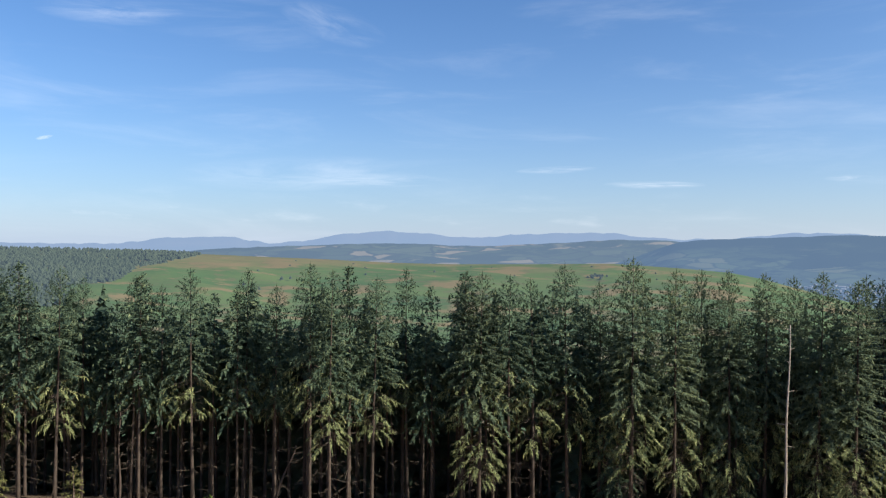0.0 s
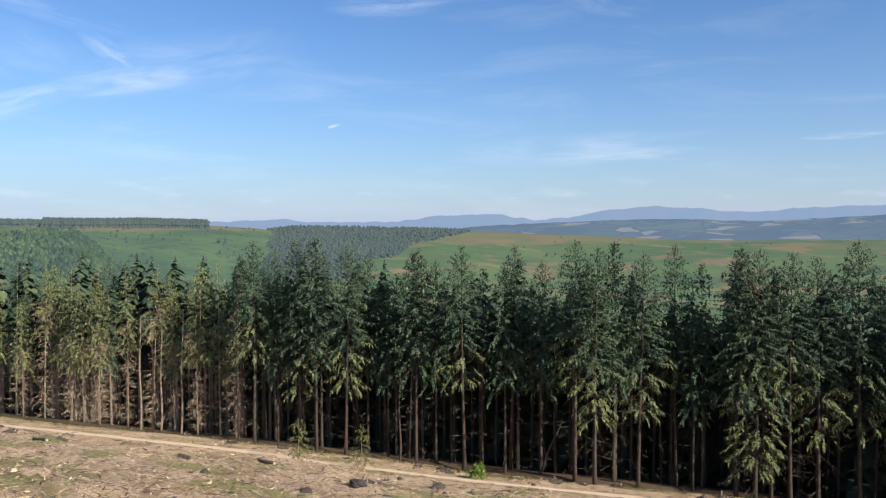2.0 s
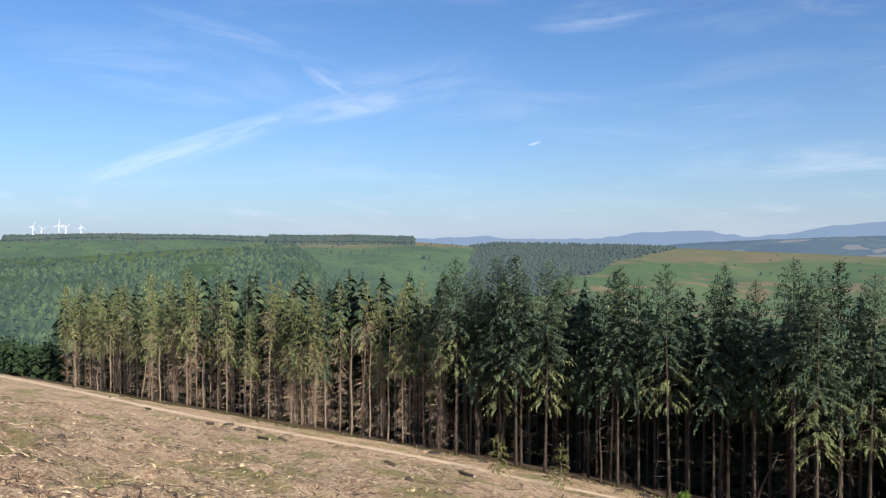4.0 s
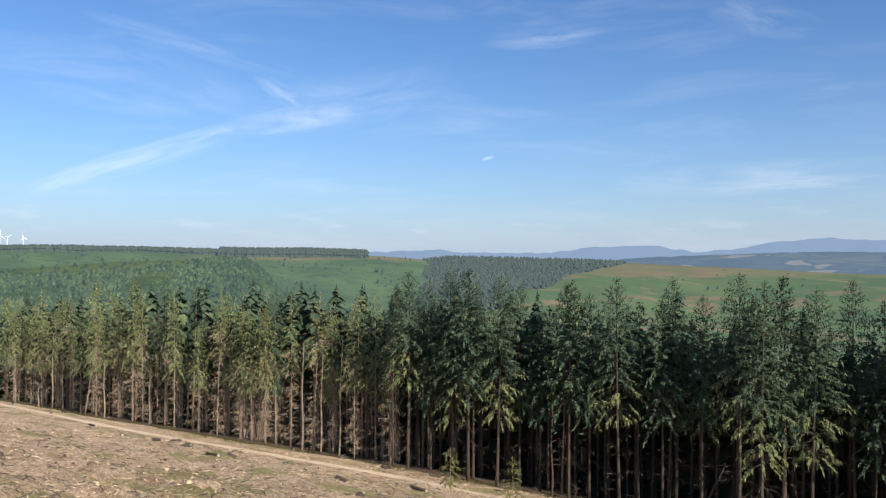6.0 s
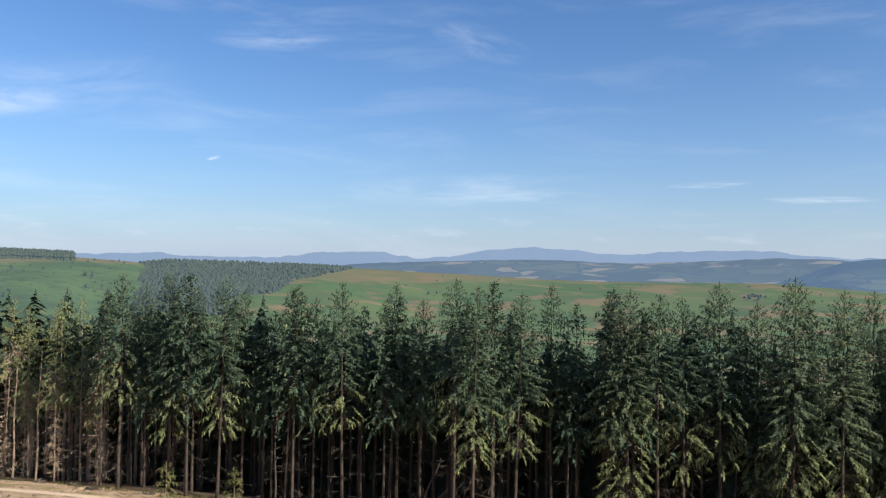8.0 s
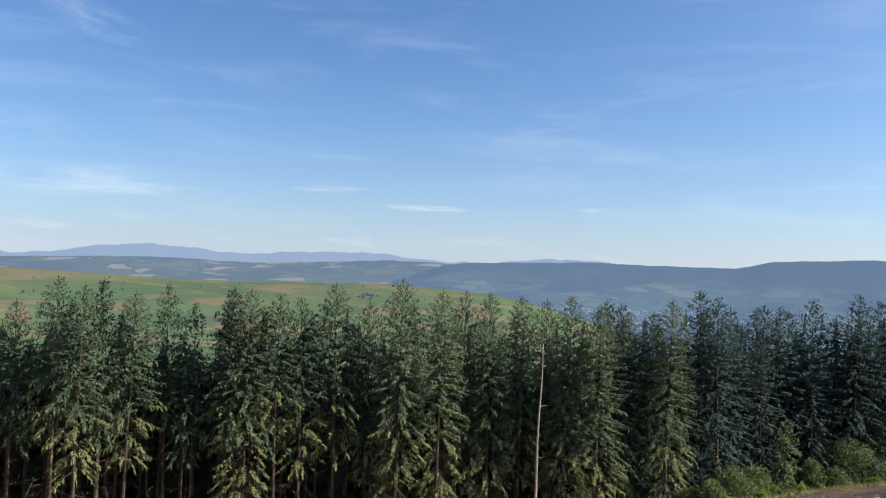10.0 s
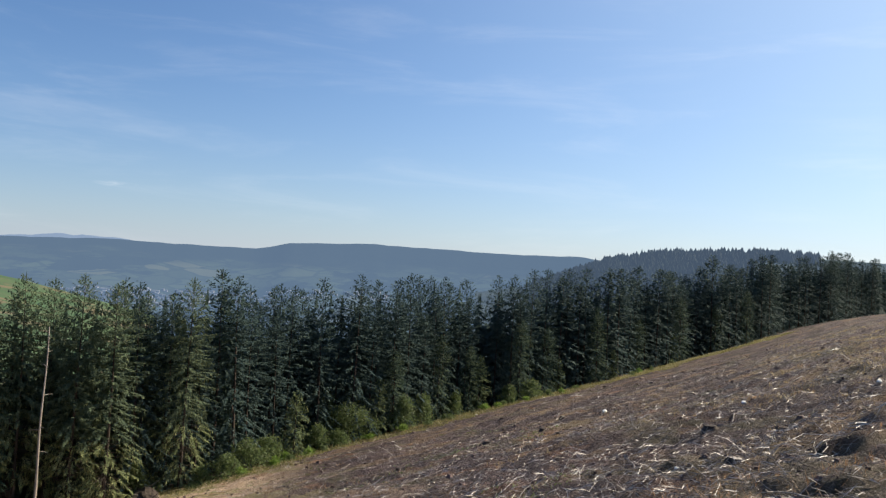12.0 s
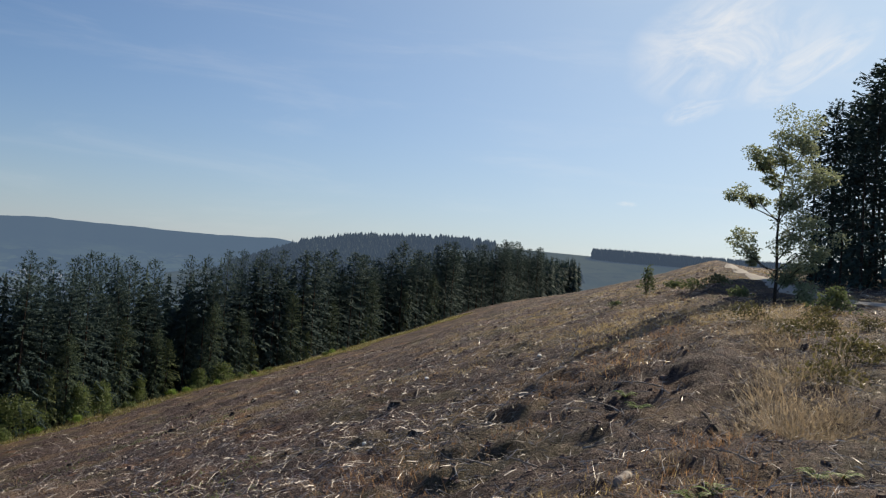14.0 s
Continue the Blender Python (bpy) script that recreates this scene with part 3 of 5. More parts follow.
class Soup:
    """Vertices and faces gathered for one mesh."""

    def __init__(self):
        self.v, self.f, self.n = [], [], 0

    def add(self, verts, faces):
        verts = np.asarray(verts, float).reshape(-1, 3)
        self.v.append(verts)
        self.f.extend(tuple(i + self.n for i in q) for q in faces)
        self.n += len(verts)

    def blades(self, base, tip, side):
        """Many lozenges at once: from base to tip, as wide as side at two fifths of their length."""
        m = base + (tip - base) * 0.42
        v = np.stack([base, m + side, tip, m - side], 1)
        k = len(base)
        self.v.append(v.reshape(-1, 3))
        self.f.extend((self.n + 4 * i, self.n + 4 * i + 1, self.n + 4 * i + 2, self.n + 4 * i + 3) for i in range(k))
        self.n += 4 * k

    def tube(self, pts, radii, sides=6):
        pts = np.asarray(pts, float)
        n = len(pts)
        d = np.gradient(pts, axis=0)
        d /= np.linalg.norm(d, axis=1)[:, None] + 1e-9
        ref = np.array([0.0, 0, 1]) if abs(d[0][2]) < 0.8 else np.array([1.0, 0, 0])
        u = np.cross(d, ref)
        u /= np.linalg.norm(u, axis=1)[:, None] + 1e-9
        w = np.cross(d, u)
        ang = np.arange(sides) * 2 * np.pi / sides
        ring = pts[:, None] + np.asarray(radii, float)[:, None, None] * (u[:, None] * np.cos(ang)[None, :, None] + w[:, None] * np.sin(ang)[None, :, None])
        f = []
        for i in range(n - 1):
            for j in range(sides):
                a, b = i * sides + j, i * sides + (j + 1) % sides
                f.append((a, b, b + sides, a + sides))
        f.append(tuple(range(sides))[::-1])
        f.append(tuple((n - 1) * sides + j for j in range(sides)))
        self.add(ring.reshape(-1, 3), f)

    def mesh(self, name, mat, smooth=False):
        return mesh_from(name, np.concatenate(self.v) if self.v else np.zeros((0, 3)), self.f, mat, smooth)


def part(name, data, parent, label=""):
    ob = new(name, data)
    ob.parent = parent
    if label:
        ob["label"] = label
    return ob


def spruce_meshes(seed, height, bare, radius, mats, whorl=0.42, per=5, twig=0.138, blade=0.046, dead=60, sides=8, thin=1.0, girth=0.0075, tufty=0.0, taper=0.20, full=0.5, spray=0.30, drape=0.6):
    """Trunk, crown and dead lower branches of a spruce. bare: the share of the trunk below the live crown.
    Each bough is a drooping plume: an arched axis feathered with short twigs, some of which hang down."""
    g = np.random.default_rng(seed)
    lean = g.normal(0, 0.012, 2)
    ph = g.uniform(0, 6.28, 2)
    up = np.array([0, 0, 1.0])

    def axis(h):
        k = np.asarray(h, float) / height
        return np.stack([lean[0] * height * k + 0.10 * np.sin(3 * k + ph[0]) * k, lean[1] * height * k + 0.10 * np.sin(3.4 * k + ph[1]) * k, k * height], -1)
    trunk = Soup()
    hs = np.linspace(0, height * 0.985, 11)
    rad = girth * height * (1 - hs / height) ** 1.1 + 0.012
    rad[0] *= 1.35
    pts = axis(hs)
    pts[0, 2] -= 0.7
    trunk.tube(pts, rad, sides)
    crown, low = Soup(), Soup()
    hb = bare * height
    h = hb
    while h < height - 0.2:
        k = (h - hb) / (height - hb)
        n = per
        a0 = g.uniform(0, 6.28)
        for i in range(n):
            tuft = k < tufty
            if g.uniform() > (full if tuft else thin):
                continue
            a = a0 + i * 6.283 / n + g.normal(0, 0.3)
            hh = h + g.uniform(-0.5, 0.5) * whorl
            L = (0.62 + 0.45 * k / tufty if tuft else 1.0) * radius * (1.03 - 1.0 * math.exp(-(height - h) / (taper * height))) * g.uniform(0.55 + 0.2 * k, 1.15) + 0.05
            rise = 0.75 * k ** 2 + 0.08 + g.normal(0, 0.10) * (1.2 - k)
            sag = (0.95 * (1 - k) + 0.15) * g.uniform(0.6, 1.35)
            s = np.linspace(0, 1, 7)
            out = np.array([math.cos(a), math.sin(a), 0.0])
            lat = np.array([-out[1], out[0], 0.0])
            path = axis(hh) + L * (s[:, None] * out * (1 - 0.12 * s[:, None] ** 2) + up * (rise * s - sag * s ** 2 + 0.42 * sag * s ** 4)[:, None])
            cnt = max(3, int(L * (0.55 if tuft else 0.85) / twig * (1 + 0.25 * k)))
            m = cnt * 2
            ss = np.clip(np.repeat(np.linspace(0.45 if tuft else 0.15, 1.0, cnt), 2) + g.uniform(-0.03, 0.03, m), 0, 1)
            base = np.stack([np.interp(ss, s, path[:, j]) for j in range(3)], -1)
            sgn = np.tile([1.0, -1.0], cnt)
            tl = spray * (1 - 0.3 * k * k) * (0.35 + 0.75 * np.sin(ss ** 0.8 * 2.9)) * g.uniform(0.65, 1.35, m) * min(1.0, 0.38 + 0.32 * L)
            dirs = out * g.uniform(0.55, 1.0, m)[:, None] + lat * (sgn * g.uniform(0.4, 0.85, m))[:, None] - up * (g.uniform(0.05, 0.6, m) * (1.15 - 0.8 * k))[:, None]
            dirs /= np.linalg.norm(dirs, axis=1)[:, None]
            side = np.cross(dirs, up + 0.25 * out + g.normal(0, 0.36, (m, 3)))
            side /= np.linalg.norm(side, axis=1)[:, None] + 1e-9
            soup = low if tuft else crown
            soup.blades(base, base + dirs * tl[:, None], side * (blade * g.uniform(0.7, 1.3, m))[:, None])
            # twigs hanging from the plume
            hang = g.random(m) < drape * (1.1 - 0.8 * k)
            if hang.any():
                q = int(hang.sum())
                b = base[hang] + dirs[hang] * (tl[hang] * g.uniform(0.1, 0.8, q))[:, None]
                d = -up * g.uniform(0.6, 1.2, q)[:, None] + out * g.uniform(0.0, 0.5, q)[:, None] + g.normal(0, 0.18, (q, 3))
                e = b + d * (spray * g.uniform(0.7, 1.6, q) * (1.25 - 0.7 * k))[:, None]
                w = np.cross(d, g.normal(0, 1, (q, 3)))
                w /= np.linalg.norm(w, axis=1)[:, None] + 1e-9
                soup.blades(b, e, w * (blade * g.uniform(0.6, 1.1, q))[:, None])
            if tuft:
                trunk.tube(path[::3], [0.022, 0.014, 0.006], 3)
            soup.blades(path[4:5], path[-1:] + (path[-1:] - path[-2:-1]) * 0.9, lat[None] * blade)
        h += whorl * (1.0 if k < 0.5 else 0.66) if k < 0.66 else min(0.5 * whorl, 0.24)
    tip = axis(height * 0.97)[None]
    crown.blades(tip, tip + np.array([[0, 0, height * 0.045]]), np.array([[0.05, 0, 0]]))
    crown.blades(tip, tip + np.array([[0, 0, height * 0.045]]), np.array([[0, 0.05, 0]]))
    twigs = Soup()
    if dead:
        hh = g.uniform(0.05 * height, hb + 0.16 * height, dead)
        a = g.uniform(0, 6.28, dead)
        L = g.uniform(0.25, 1.0, dead) ** 1.3 * radius * 0.85
        o = np.stack([np.cos(a), np.sin(a), np.zeros(dead)], -1)
        b = axis(hh)
        e = b + o * L[:, None] + up * (L * g.uniform(-0.65, 0.35, dead))[:, None]
        w = np.cross(e - b, g.normal(0, 1, (dead, 3)))
        w /= np.linalg.norm(w, axis=1)[:, None] + 1e-9
        twigs.blades(b, e, w * g.uniform(0.009, 0.019, dead)[:, None])
        for _ in range(5):
            b2 = b + (e - b) * g.uniform(0.25, 1.0, dead)[:, None]
            d = o * 0.35 + g.normal(0, 0.45, (dead, 3)) - up * 0.35
            w = np.cross(d, g.normal(0, 1, (dead, 3)))
            w /= np.linalg.norm(w, axis=1)[:, None] + 1e-9
            twigs.blades(b2, b2 + d * (L * 0.42)[:, None], w * g.uniform(0.006, 0.013, dead)[:, None])
    return (trunk.mesh("trunk", mats[1], True), crown.mesh("crown", mats[0]), twigs.mesh("deadwood", M_TWIG if mats[1] is M_BARK_PALE else M_TWIG_SHADED) if dead else None,
            low.mesh("lower_foliage", M_NEEDLE_EDGE) if tufty else None)


def spruce_thing(meshes, x, y, sink=0.1, label="", group="", name="spruce_tree"):
    root = new(name)
    root.location = (x, y, float(gz(x, y)) - sink)
    part("trunk", meshes[0], root)
    part("crown", meshes[1], root)
    if meshes[2]:
        tagged(part("deadwood", meshes[2], root, "bare dead lower branches"), kind="stuff")
    if meshes[3]:
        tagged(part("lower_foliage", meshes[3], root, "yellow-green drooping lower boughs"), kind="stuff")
    return tagged(root, label, "tree", group)


def place_tree(meshes, made_height, x, y, height, turn, label, group, wide=1.0):
    key = meshes[1].name
    if key not in MODELS:
        MODELS[key] = spruce_thing(meshes, x, y, 0.1, label, group)
        ob = MODELS[key]
    else:
        src = MODELS[key]
        keep, src.scale = src.scale.copy(), (1, 1, 1)
        ob = copy_thing(src, Matrix.Identity(4))
        src.scale = keep
    k = height / made_height
    ob.location, ob.rotation_euler, ob.scale = (x, y, float(gz(x, y)) - 0.1), (0, 0, turn), (k * wide, k * wide, k)
    tagged(ob, label, "tree", group)
    return ob


MODELS = {}
rng = np.random.default_rng(7)
GREEN, WARM = (M_NEEDLE, M_BARK), (M_NEEDLE_WARM, M_BARK_PALE)
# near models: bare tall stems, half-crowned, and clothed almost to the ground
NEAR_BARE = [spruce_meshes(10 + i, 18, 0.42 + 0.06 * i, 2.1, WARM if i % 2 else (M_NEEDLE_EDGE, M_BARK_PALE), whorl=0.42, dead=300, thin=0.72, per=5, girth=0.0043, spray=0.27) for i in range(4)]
NEAR_MIXED = [spruce_meshes(15 + i, 18, 0.40 + 0.1 * i, 2.2, (M_NEEDLE_EDGE if i == 1 else M_NEEDLE, M_BARK_PALE), whorl=0.42, dead=200, thin=0.85, girth=0.006) for i in range(3)]
NEAR_LOW = [spruce_meshes(20 + i, 20, 0.30 + 0.05 * i, 2.75, GREEN, whorl=0.40, per=6, dead=50, thin=0.95, tufty=0.30, full=0.6) for i in range(4)]
NEAR_HIGH = [spruce_meshes(25 + i, 20, 0.42 + 0.07 * i, 2.6, GREEN, whorl=0.40, per=6, dead=60, thin=0.95, tufty=0.10 + 0.08 * i, full=0.6) for i in range(2)]
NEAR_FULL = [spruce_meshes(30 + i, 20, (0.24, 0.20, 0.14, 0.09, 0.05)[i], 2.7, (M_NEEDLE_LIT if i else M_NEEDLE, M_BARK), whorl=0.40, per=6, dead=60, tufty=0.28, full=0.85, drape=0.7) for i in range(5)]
MID_BARE = [spruce_meshes(40 + i, 18, 0.46, 2.0, (M_NEEDLE_WARM if i % 2 else M_NEEDLE_EDGE, M_BARK_PALE), whorl=0.6, per=5, twig=0.30, blade=0.095, dead=160, sides=5, girth=0.0045, spray=0.36) for i in range(3)]
MID_HALF = [spruce_meshes(50 + i, 20, 0.46, 2.7, GREEN, whorl=0.60, per=6, twig=0.33, blade=0.11, dead=50, sides=5, spray=0.40, drape=0.4) for i in range(3)]
MID_FULL = [spruce_meshes(60 + i, 20, 0.05, 3.0, GREEN, whorl=0.66, per=6, twig=0.29, blade=0.085, dead=0, sides=5, spray=0.40, drape=0.4) for i in range(4)]
FAR_DEEP = [spruce_meshes(78 + i, 20, 0.04, 3.0, (M_NEEDLE_SHADED, M_BARK), whorl=0.85, per=6, twig=0.48, blade=0.13, dead=0, sides=5, spray=0.46, drape=0.25) for i in range(3)]
INNER_HALF = [spruce_meshes(55 + i, 20, 0.62, 2.7, GREEN, whorl=0.60, per=6, twig=0.33, blade=0.11, dead=30, sides=5, spray=0.40, drape=0.3) for i in range(2)]
INNER_FULL = [spruce_meshes(65 + i, 20, 0.45, 2.9, GREEN, whorl=0.66, per=6, twig=0.33, blade=0.10, dead=0, sides=5, spray=0.40, drape=0.3) for i in range(2)]
INNER_DEEP = [spruce_meshes(75 + i, 20, 0.45, 2.9, (M_NEEDLE_SHADED, M_BARK), whorl=0.70, per=6, twig=0.34, blade=0.10, dead=0, sides=5, spray=0.40, drape=0.3) for i in range(2)]
MID_DEEP = [spruce_meshes(70 + i, 20, 0.04, 3.0, (M_NEEDLE_SHADED, M_BARK), whorl=0.68, per=6, twig=0.28, blade=0.078, dead=0, sides=5, spray=0.34, drape=0.4) for i in range(4)]
LBL_BARE = "tall thin spruce with bare pale trunk and sparse crown"
LBL_HALF = "dark green spruce with bare lower trunk at the forest edge"
LBL_FULL = "dense dark green spruce branched almost to the ground"
taken = []


def tall_tree(heading, top, models, made, label, back=0.0, wide=1.0):
    """A tree of the front rank: its heading, and its top's height in degrees above the eye's level."""
    a = radians(heading)
    r = 66.0 / math.cos(a)
    for _ in range(8):
        x = r * math.sin(a)
        r = (float(edge_y(x)) + back) / math.cos(a)
    x, y = r * math.sin(a), r * math.cos(a)
    height = EYE[2] + r * math.tan(radians(top)) - float(gz(x, y)) + 0.1
    taken.append((x, y))
    return place_tree(models[len(taken) % len(models)], made, x, y, height, rng.uniform(0, 6.28), label, "spruces at the forest edge", wide)


for heading, top in ((-57.8, -3.1), (-56.5, -2.6), (-54.6, -3.0), (-53.3, -3.2), (-51.9, -2.9), (-50.4, -2.7), (-45.6, -2.8), (-44.0, -2.9), (-42.4, -3.0), (-40.6, -3.2), (-39.0, -3.0), (-37.6, -3.5), (-36.1, -3.6)):
    tall_tree(heading, top, NEAR_BARE, 18, LBL_BARE, rng.uniform(0, 2.5))
for heading, top in ((-49.0, -2.05), (-47.2, -2.46), (-34.6, -3.0), (-33.4, -2.9), (-41.6, -2.8)):
    tall_tree(heading, top, NEAR_MIXED, 18, LBL_BARE, rng.uniform(0, 3))
for heading, top in ((-32.3, -1.44), (-29.1, -1.3), (-25.9, -1.67), (-17.3, -1.85), (-9.4, -1.44), (-8.0, -1.9), (-5.0, -2.29), (1.5, -2.16), (4.9, -2.2), (6.6, -2.4), (9.0, -1.28)):
    tall_tree(heading, top, NEAR_LOW, 20, LBL_HALF, rng.uniform(-1.2, 1.0), 1.08)
for heading, top in ((-30.8, -2.1), (-27.6, -2.3), (-24.3, -2.3), (-21.3, -2.28), (-19.4, -2.9), (-14.0, -1.85), (-11.8, -2.9), (-2.4, -1.79)):
    tall_tree(heading, top, NEAR_HIGH, 20, LBL_HALF, rng.uniform(0, 3))
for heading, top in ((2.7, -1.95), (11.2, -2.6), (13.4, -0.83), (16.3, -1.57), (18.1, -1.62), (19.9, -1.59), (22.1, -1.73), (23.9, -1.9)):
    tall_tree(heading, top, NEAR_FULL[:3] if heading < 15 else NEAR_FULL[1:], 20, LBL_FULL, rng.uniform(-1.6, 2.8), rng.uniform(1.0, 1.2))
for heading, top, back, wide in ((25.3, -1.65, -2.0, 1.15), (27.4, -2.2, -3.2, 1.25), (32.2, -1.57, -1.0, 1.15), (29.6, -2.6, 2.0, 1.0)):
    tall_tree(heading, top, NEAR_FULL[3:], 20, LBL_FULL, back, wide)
for heading, top in ((30.9, -2.5), (34.3, -2.2), (36.2, -2.0), (38.4, -1.5), (39.8, -1.9), (41.2, -1.2), (43.8, -1.3), (45.2, -1.2), (46.5, -1.0), (47.8, -0.5), (48.8, -0.5), (50.2, -0.8), (51.5, -0.5), (53.5, -0.25), (54.8, 0.0), (56.1, 0.2), (57.2, 0.45), (58.6, 0.6), (59.9, 0.9), (61.5, 0.6), (63.2, 0.8), (65.5, 1.0), (67.4, 1.3), (69.4, 1.4), (71.3, 1.5), (73.2, 1.6)):
    tall_tree(heading, top + rng.uniform(-0.25, 0.15), FAR_DEEP if heading > 60 else MID_DEEP if heading > 36 else MID_FULL, 20, LBL_FULL, rng.uniform(0, 6), rng.uniform(1.0, 1.3) + 0.25 * (heading > 58))
# the ranks behind
ranks = []
for rank in range(0, 10):
    x = -150.0
    while x < 430:
        x += rng.uniform(2.3, 3.8) * (1.0 if -75 < x < 90 else 1.5)
        y = float(edge_y(x)) + 0.6 + rank * 2.8 + rng.uniform(-0.9, 0.9)
        if all((x - a) ** 2 + (y - b) ** 2 > 2.6 for a, b in taken):
            ranks.append((rank, x, y))
single, rest = [], []
for rank, x, y in ranks:
    heading = math.degrees(math.atan2(x, y))
    if heading > 81.5 or heading < -58.7:
        continue
    (single if rank < 2 and x < 75 or rank < 1 and x < 330 else rest).append((rank, x, y, heading))
for rank, x, y, heading in single:
    h = 17.0 + 2.0 * math.sin(x * 0.7 + rank) + rng.uniform(-2.0, 0.6) + 2.2 * float(step(heading, 64, 72))
    if heading < -33:
        place_tree(MID_BARE[rng.integers(3)], 18, x, y, h - 0.4, rng.uniform(0, 6.28), LBL_BARE, "spruces inside the forest")
    elif heading < 8:
        place_tree(MID_HALF[rng.integers(3)] if rank < 1 else INNER_HALF[rng.integers(2)], 20, x, y, h + 1.0, rng.uniform(0, 6.28), LBL_HALF, "spruces inside the forest")
    else:
        models = (INNER_DEEP if heading > 29 else INNER_FULL) if rank else (FAR_DEEP if heading > 58 else MID_DEEP if heading > 29 else MID_FULL)
        place_tree(models[rng.integers(len(models))], 20, x, y, h + 0.9, rng.uniform(0, 6.28), LBL_FULL, "spruces inside the forest", 1.15 + 0.25 * (heading > 58))


def simple_spruce(soup, g, x, y, z, h, bare, radius, tiers=9, per=7):
    """A spruce made of ragged drooping boughs, for the depth of the wood and far slopes."""
    n = tiers * per
    k = np.repeat(np.linspace(0.0, 0.97, tiers), per) + g.uniform(-0.03, 0.03, n)
    a = g.uniform(0, 6.283, n)
    L = radius * (1.04 - 1.0 * np.exp(-(1 - k) / 0.4)) * g.uniform(0.7, 1.15, n)
    o = np.stack([np.cos(a), np.sin(a), np.zeros(n)], -1)
    base = np.stack([np.full(n, x), np.full(n, y), z + h * (bare + (1 - bare) * k) + 0.25 * L], -1)
    tip = base + o * L[:, None] - np.array([0, 0, 1.0]) * (L * g.uniform(0.35, 0.8, n))[:, None]
    side = np.stack([-o[:, 1], o[:, 0], g.uniform(-0.4, 0.4, n)], -1) * (0.27 * L + 0.1)[:, None]
    soup.blades(base, tip, side)
    t = np.array([[x, y, z + h * 0.9]])
    soup.blades(t, t + np.array([[0, 0, h * 0.12]]), np.array([[0.03 * h * 0.4, 0, 0]]))


g_in = np.random.default_rng(21)
inner, shade, poles, thin_poles = Soup(), Soup(), Soup(), Soup()
for rank, x, y, heading in rest:
    z = float(gz(x, y))
    h = (18.0 if rank < 4 else 16.5) + g_in.uniform(-2.0, 2.0)
    bare = (0.56 if heading < 8 else 0.1) if rank < (6 if heading > -48 else 4) else 0.02
    simple_spruce(shade if heading > 30 else inner, g_in, x, y, z, h, bare, 2.9 if rank < 6 else 3.6, (15 if rank < 4 else 12) if rank < 6 else 9, 8)
    if heading < 25 and rank < 9:
        (thin_poles if heading < -31 else poles).tube([(x, y, z - 0.3), (x + g_in.normal(0, 0.1), y, z + h * 0.9)], [0.18, 0.05], 5)
ob = new("spruce_forest", inner.mesh("spruce_forest", M_NEEDLE))
tagged(ob, "depth of the dark spruce plantation behind its edge", "forest", kind="stuff")
ob = new("spruce_forest", shade.mesh("spruce_forest", M_NEEDLE_SHADED))
tagged(ob, "shaded blue-green spruce plantation rising along the slope", "forest", kind="stuff")
ob = new("forest_trunks", poles.mesh("forest_trunks", M_BARK))
tagged(ob, "dim bare trunks standing deep in the plantation", "forest", kind="stuff")

ob = new("forest_trunks", thin_poles.mesh("forest_trunks", M_BARK_PALE))
tagged(ob, "thin pale trunks crowded deep in the plantation", "forest", kind="stuff")


def build_forest_floor():
    xs_, ys_ = np.arange(-170, 440, 2.0), np.concatenate([np.arange(0, 20, 1.0), np.arange(20, 70, 5.0)])
    x_, k_ = np.meshgrid(xs_, ys_, indexing="ij")
    y_ = edge_y(x_) + k_ - 0.5 + 0.8 * rough_noise(x_ / 3, k_ * 0)
    m, t, p = material("needle_litter")
    n, f = noise_tex(t, p, 0.7, 5), noise_tex(t, p, 9.0, 5, 0.7)
    c = blend(t, n, (0.045, 0.03, 0.022), (0.085, 0.06, 0.042))
    c = blend(t, ramp(t, f, 0.5, 0.7), c, (0.12, 0.095, 0.07))
    finish(m, t, c, 0.95, f, 0.6, 0.06)
    v = np.stack([x_, y_, gz(x_, y_) + 0.34 - 0.6 * (k_ < 0.1) - 0.2 * (k_ < 1.1)], -1).reshape(-1, 3)
    ob_ = new("floor_forest", mesh_from("floor_forest", v, grid_faces(len(xs_), len(ys_)), m, True))
    tagged(ob_, "dark brown needle litter under the spruces", "forest floor", kind="structure")


build_forest_floor()

# ---------------------------------------------------------------- woods on the far hills


def cone_tree(soup, g, x, y, z, h, radius):
    """A small far conifer: two ragged stacked cones."""
    n = 7
    ang = np.arange(n) * 2 * np.pi / n + g.uniform(0, 6.28)
    v, f = [], []
    for lo, hi, w in ((0.0, 0.86, 1.0), (0.48, 1.0, 0.80)):
        q = radius * w * g.uniform(0.65, 1.25, n)
        o = len(v)
        v.extend((x + q[j] * math.cos(ang[j]), y + q[j] * math.sin(ang[j]), z + h * (lo + g.uniform(-0.07, 0.07))) for j in range(n))
        v.append((x + g.normal(0, 0.1), y, z + h * hi))
        f.extend((o + j, o + (j + 1) % n, o + n) for j in range(n))
    soup.add(v, f)


def wood(name, ground, spots, h, radius, mat, label, seed, tiers=4, per=5, jitter=0.25):
    g = np.random.default_rng(seed)
    s = Soup()
    for heading, k in spots(g):
        x, y, z = ground(heading, k)
        cone_tree(s, g, x, y, z - 1, h * g.uniform(1 - jitter, 1 + jitter), 0.62 * radius * g.uniform(0.8, 1.2))
    return tagged(new(name, s.mesh(name, mat)), label, "forest", kind="stuff")


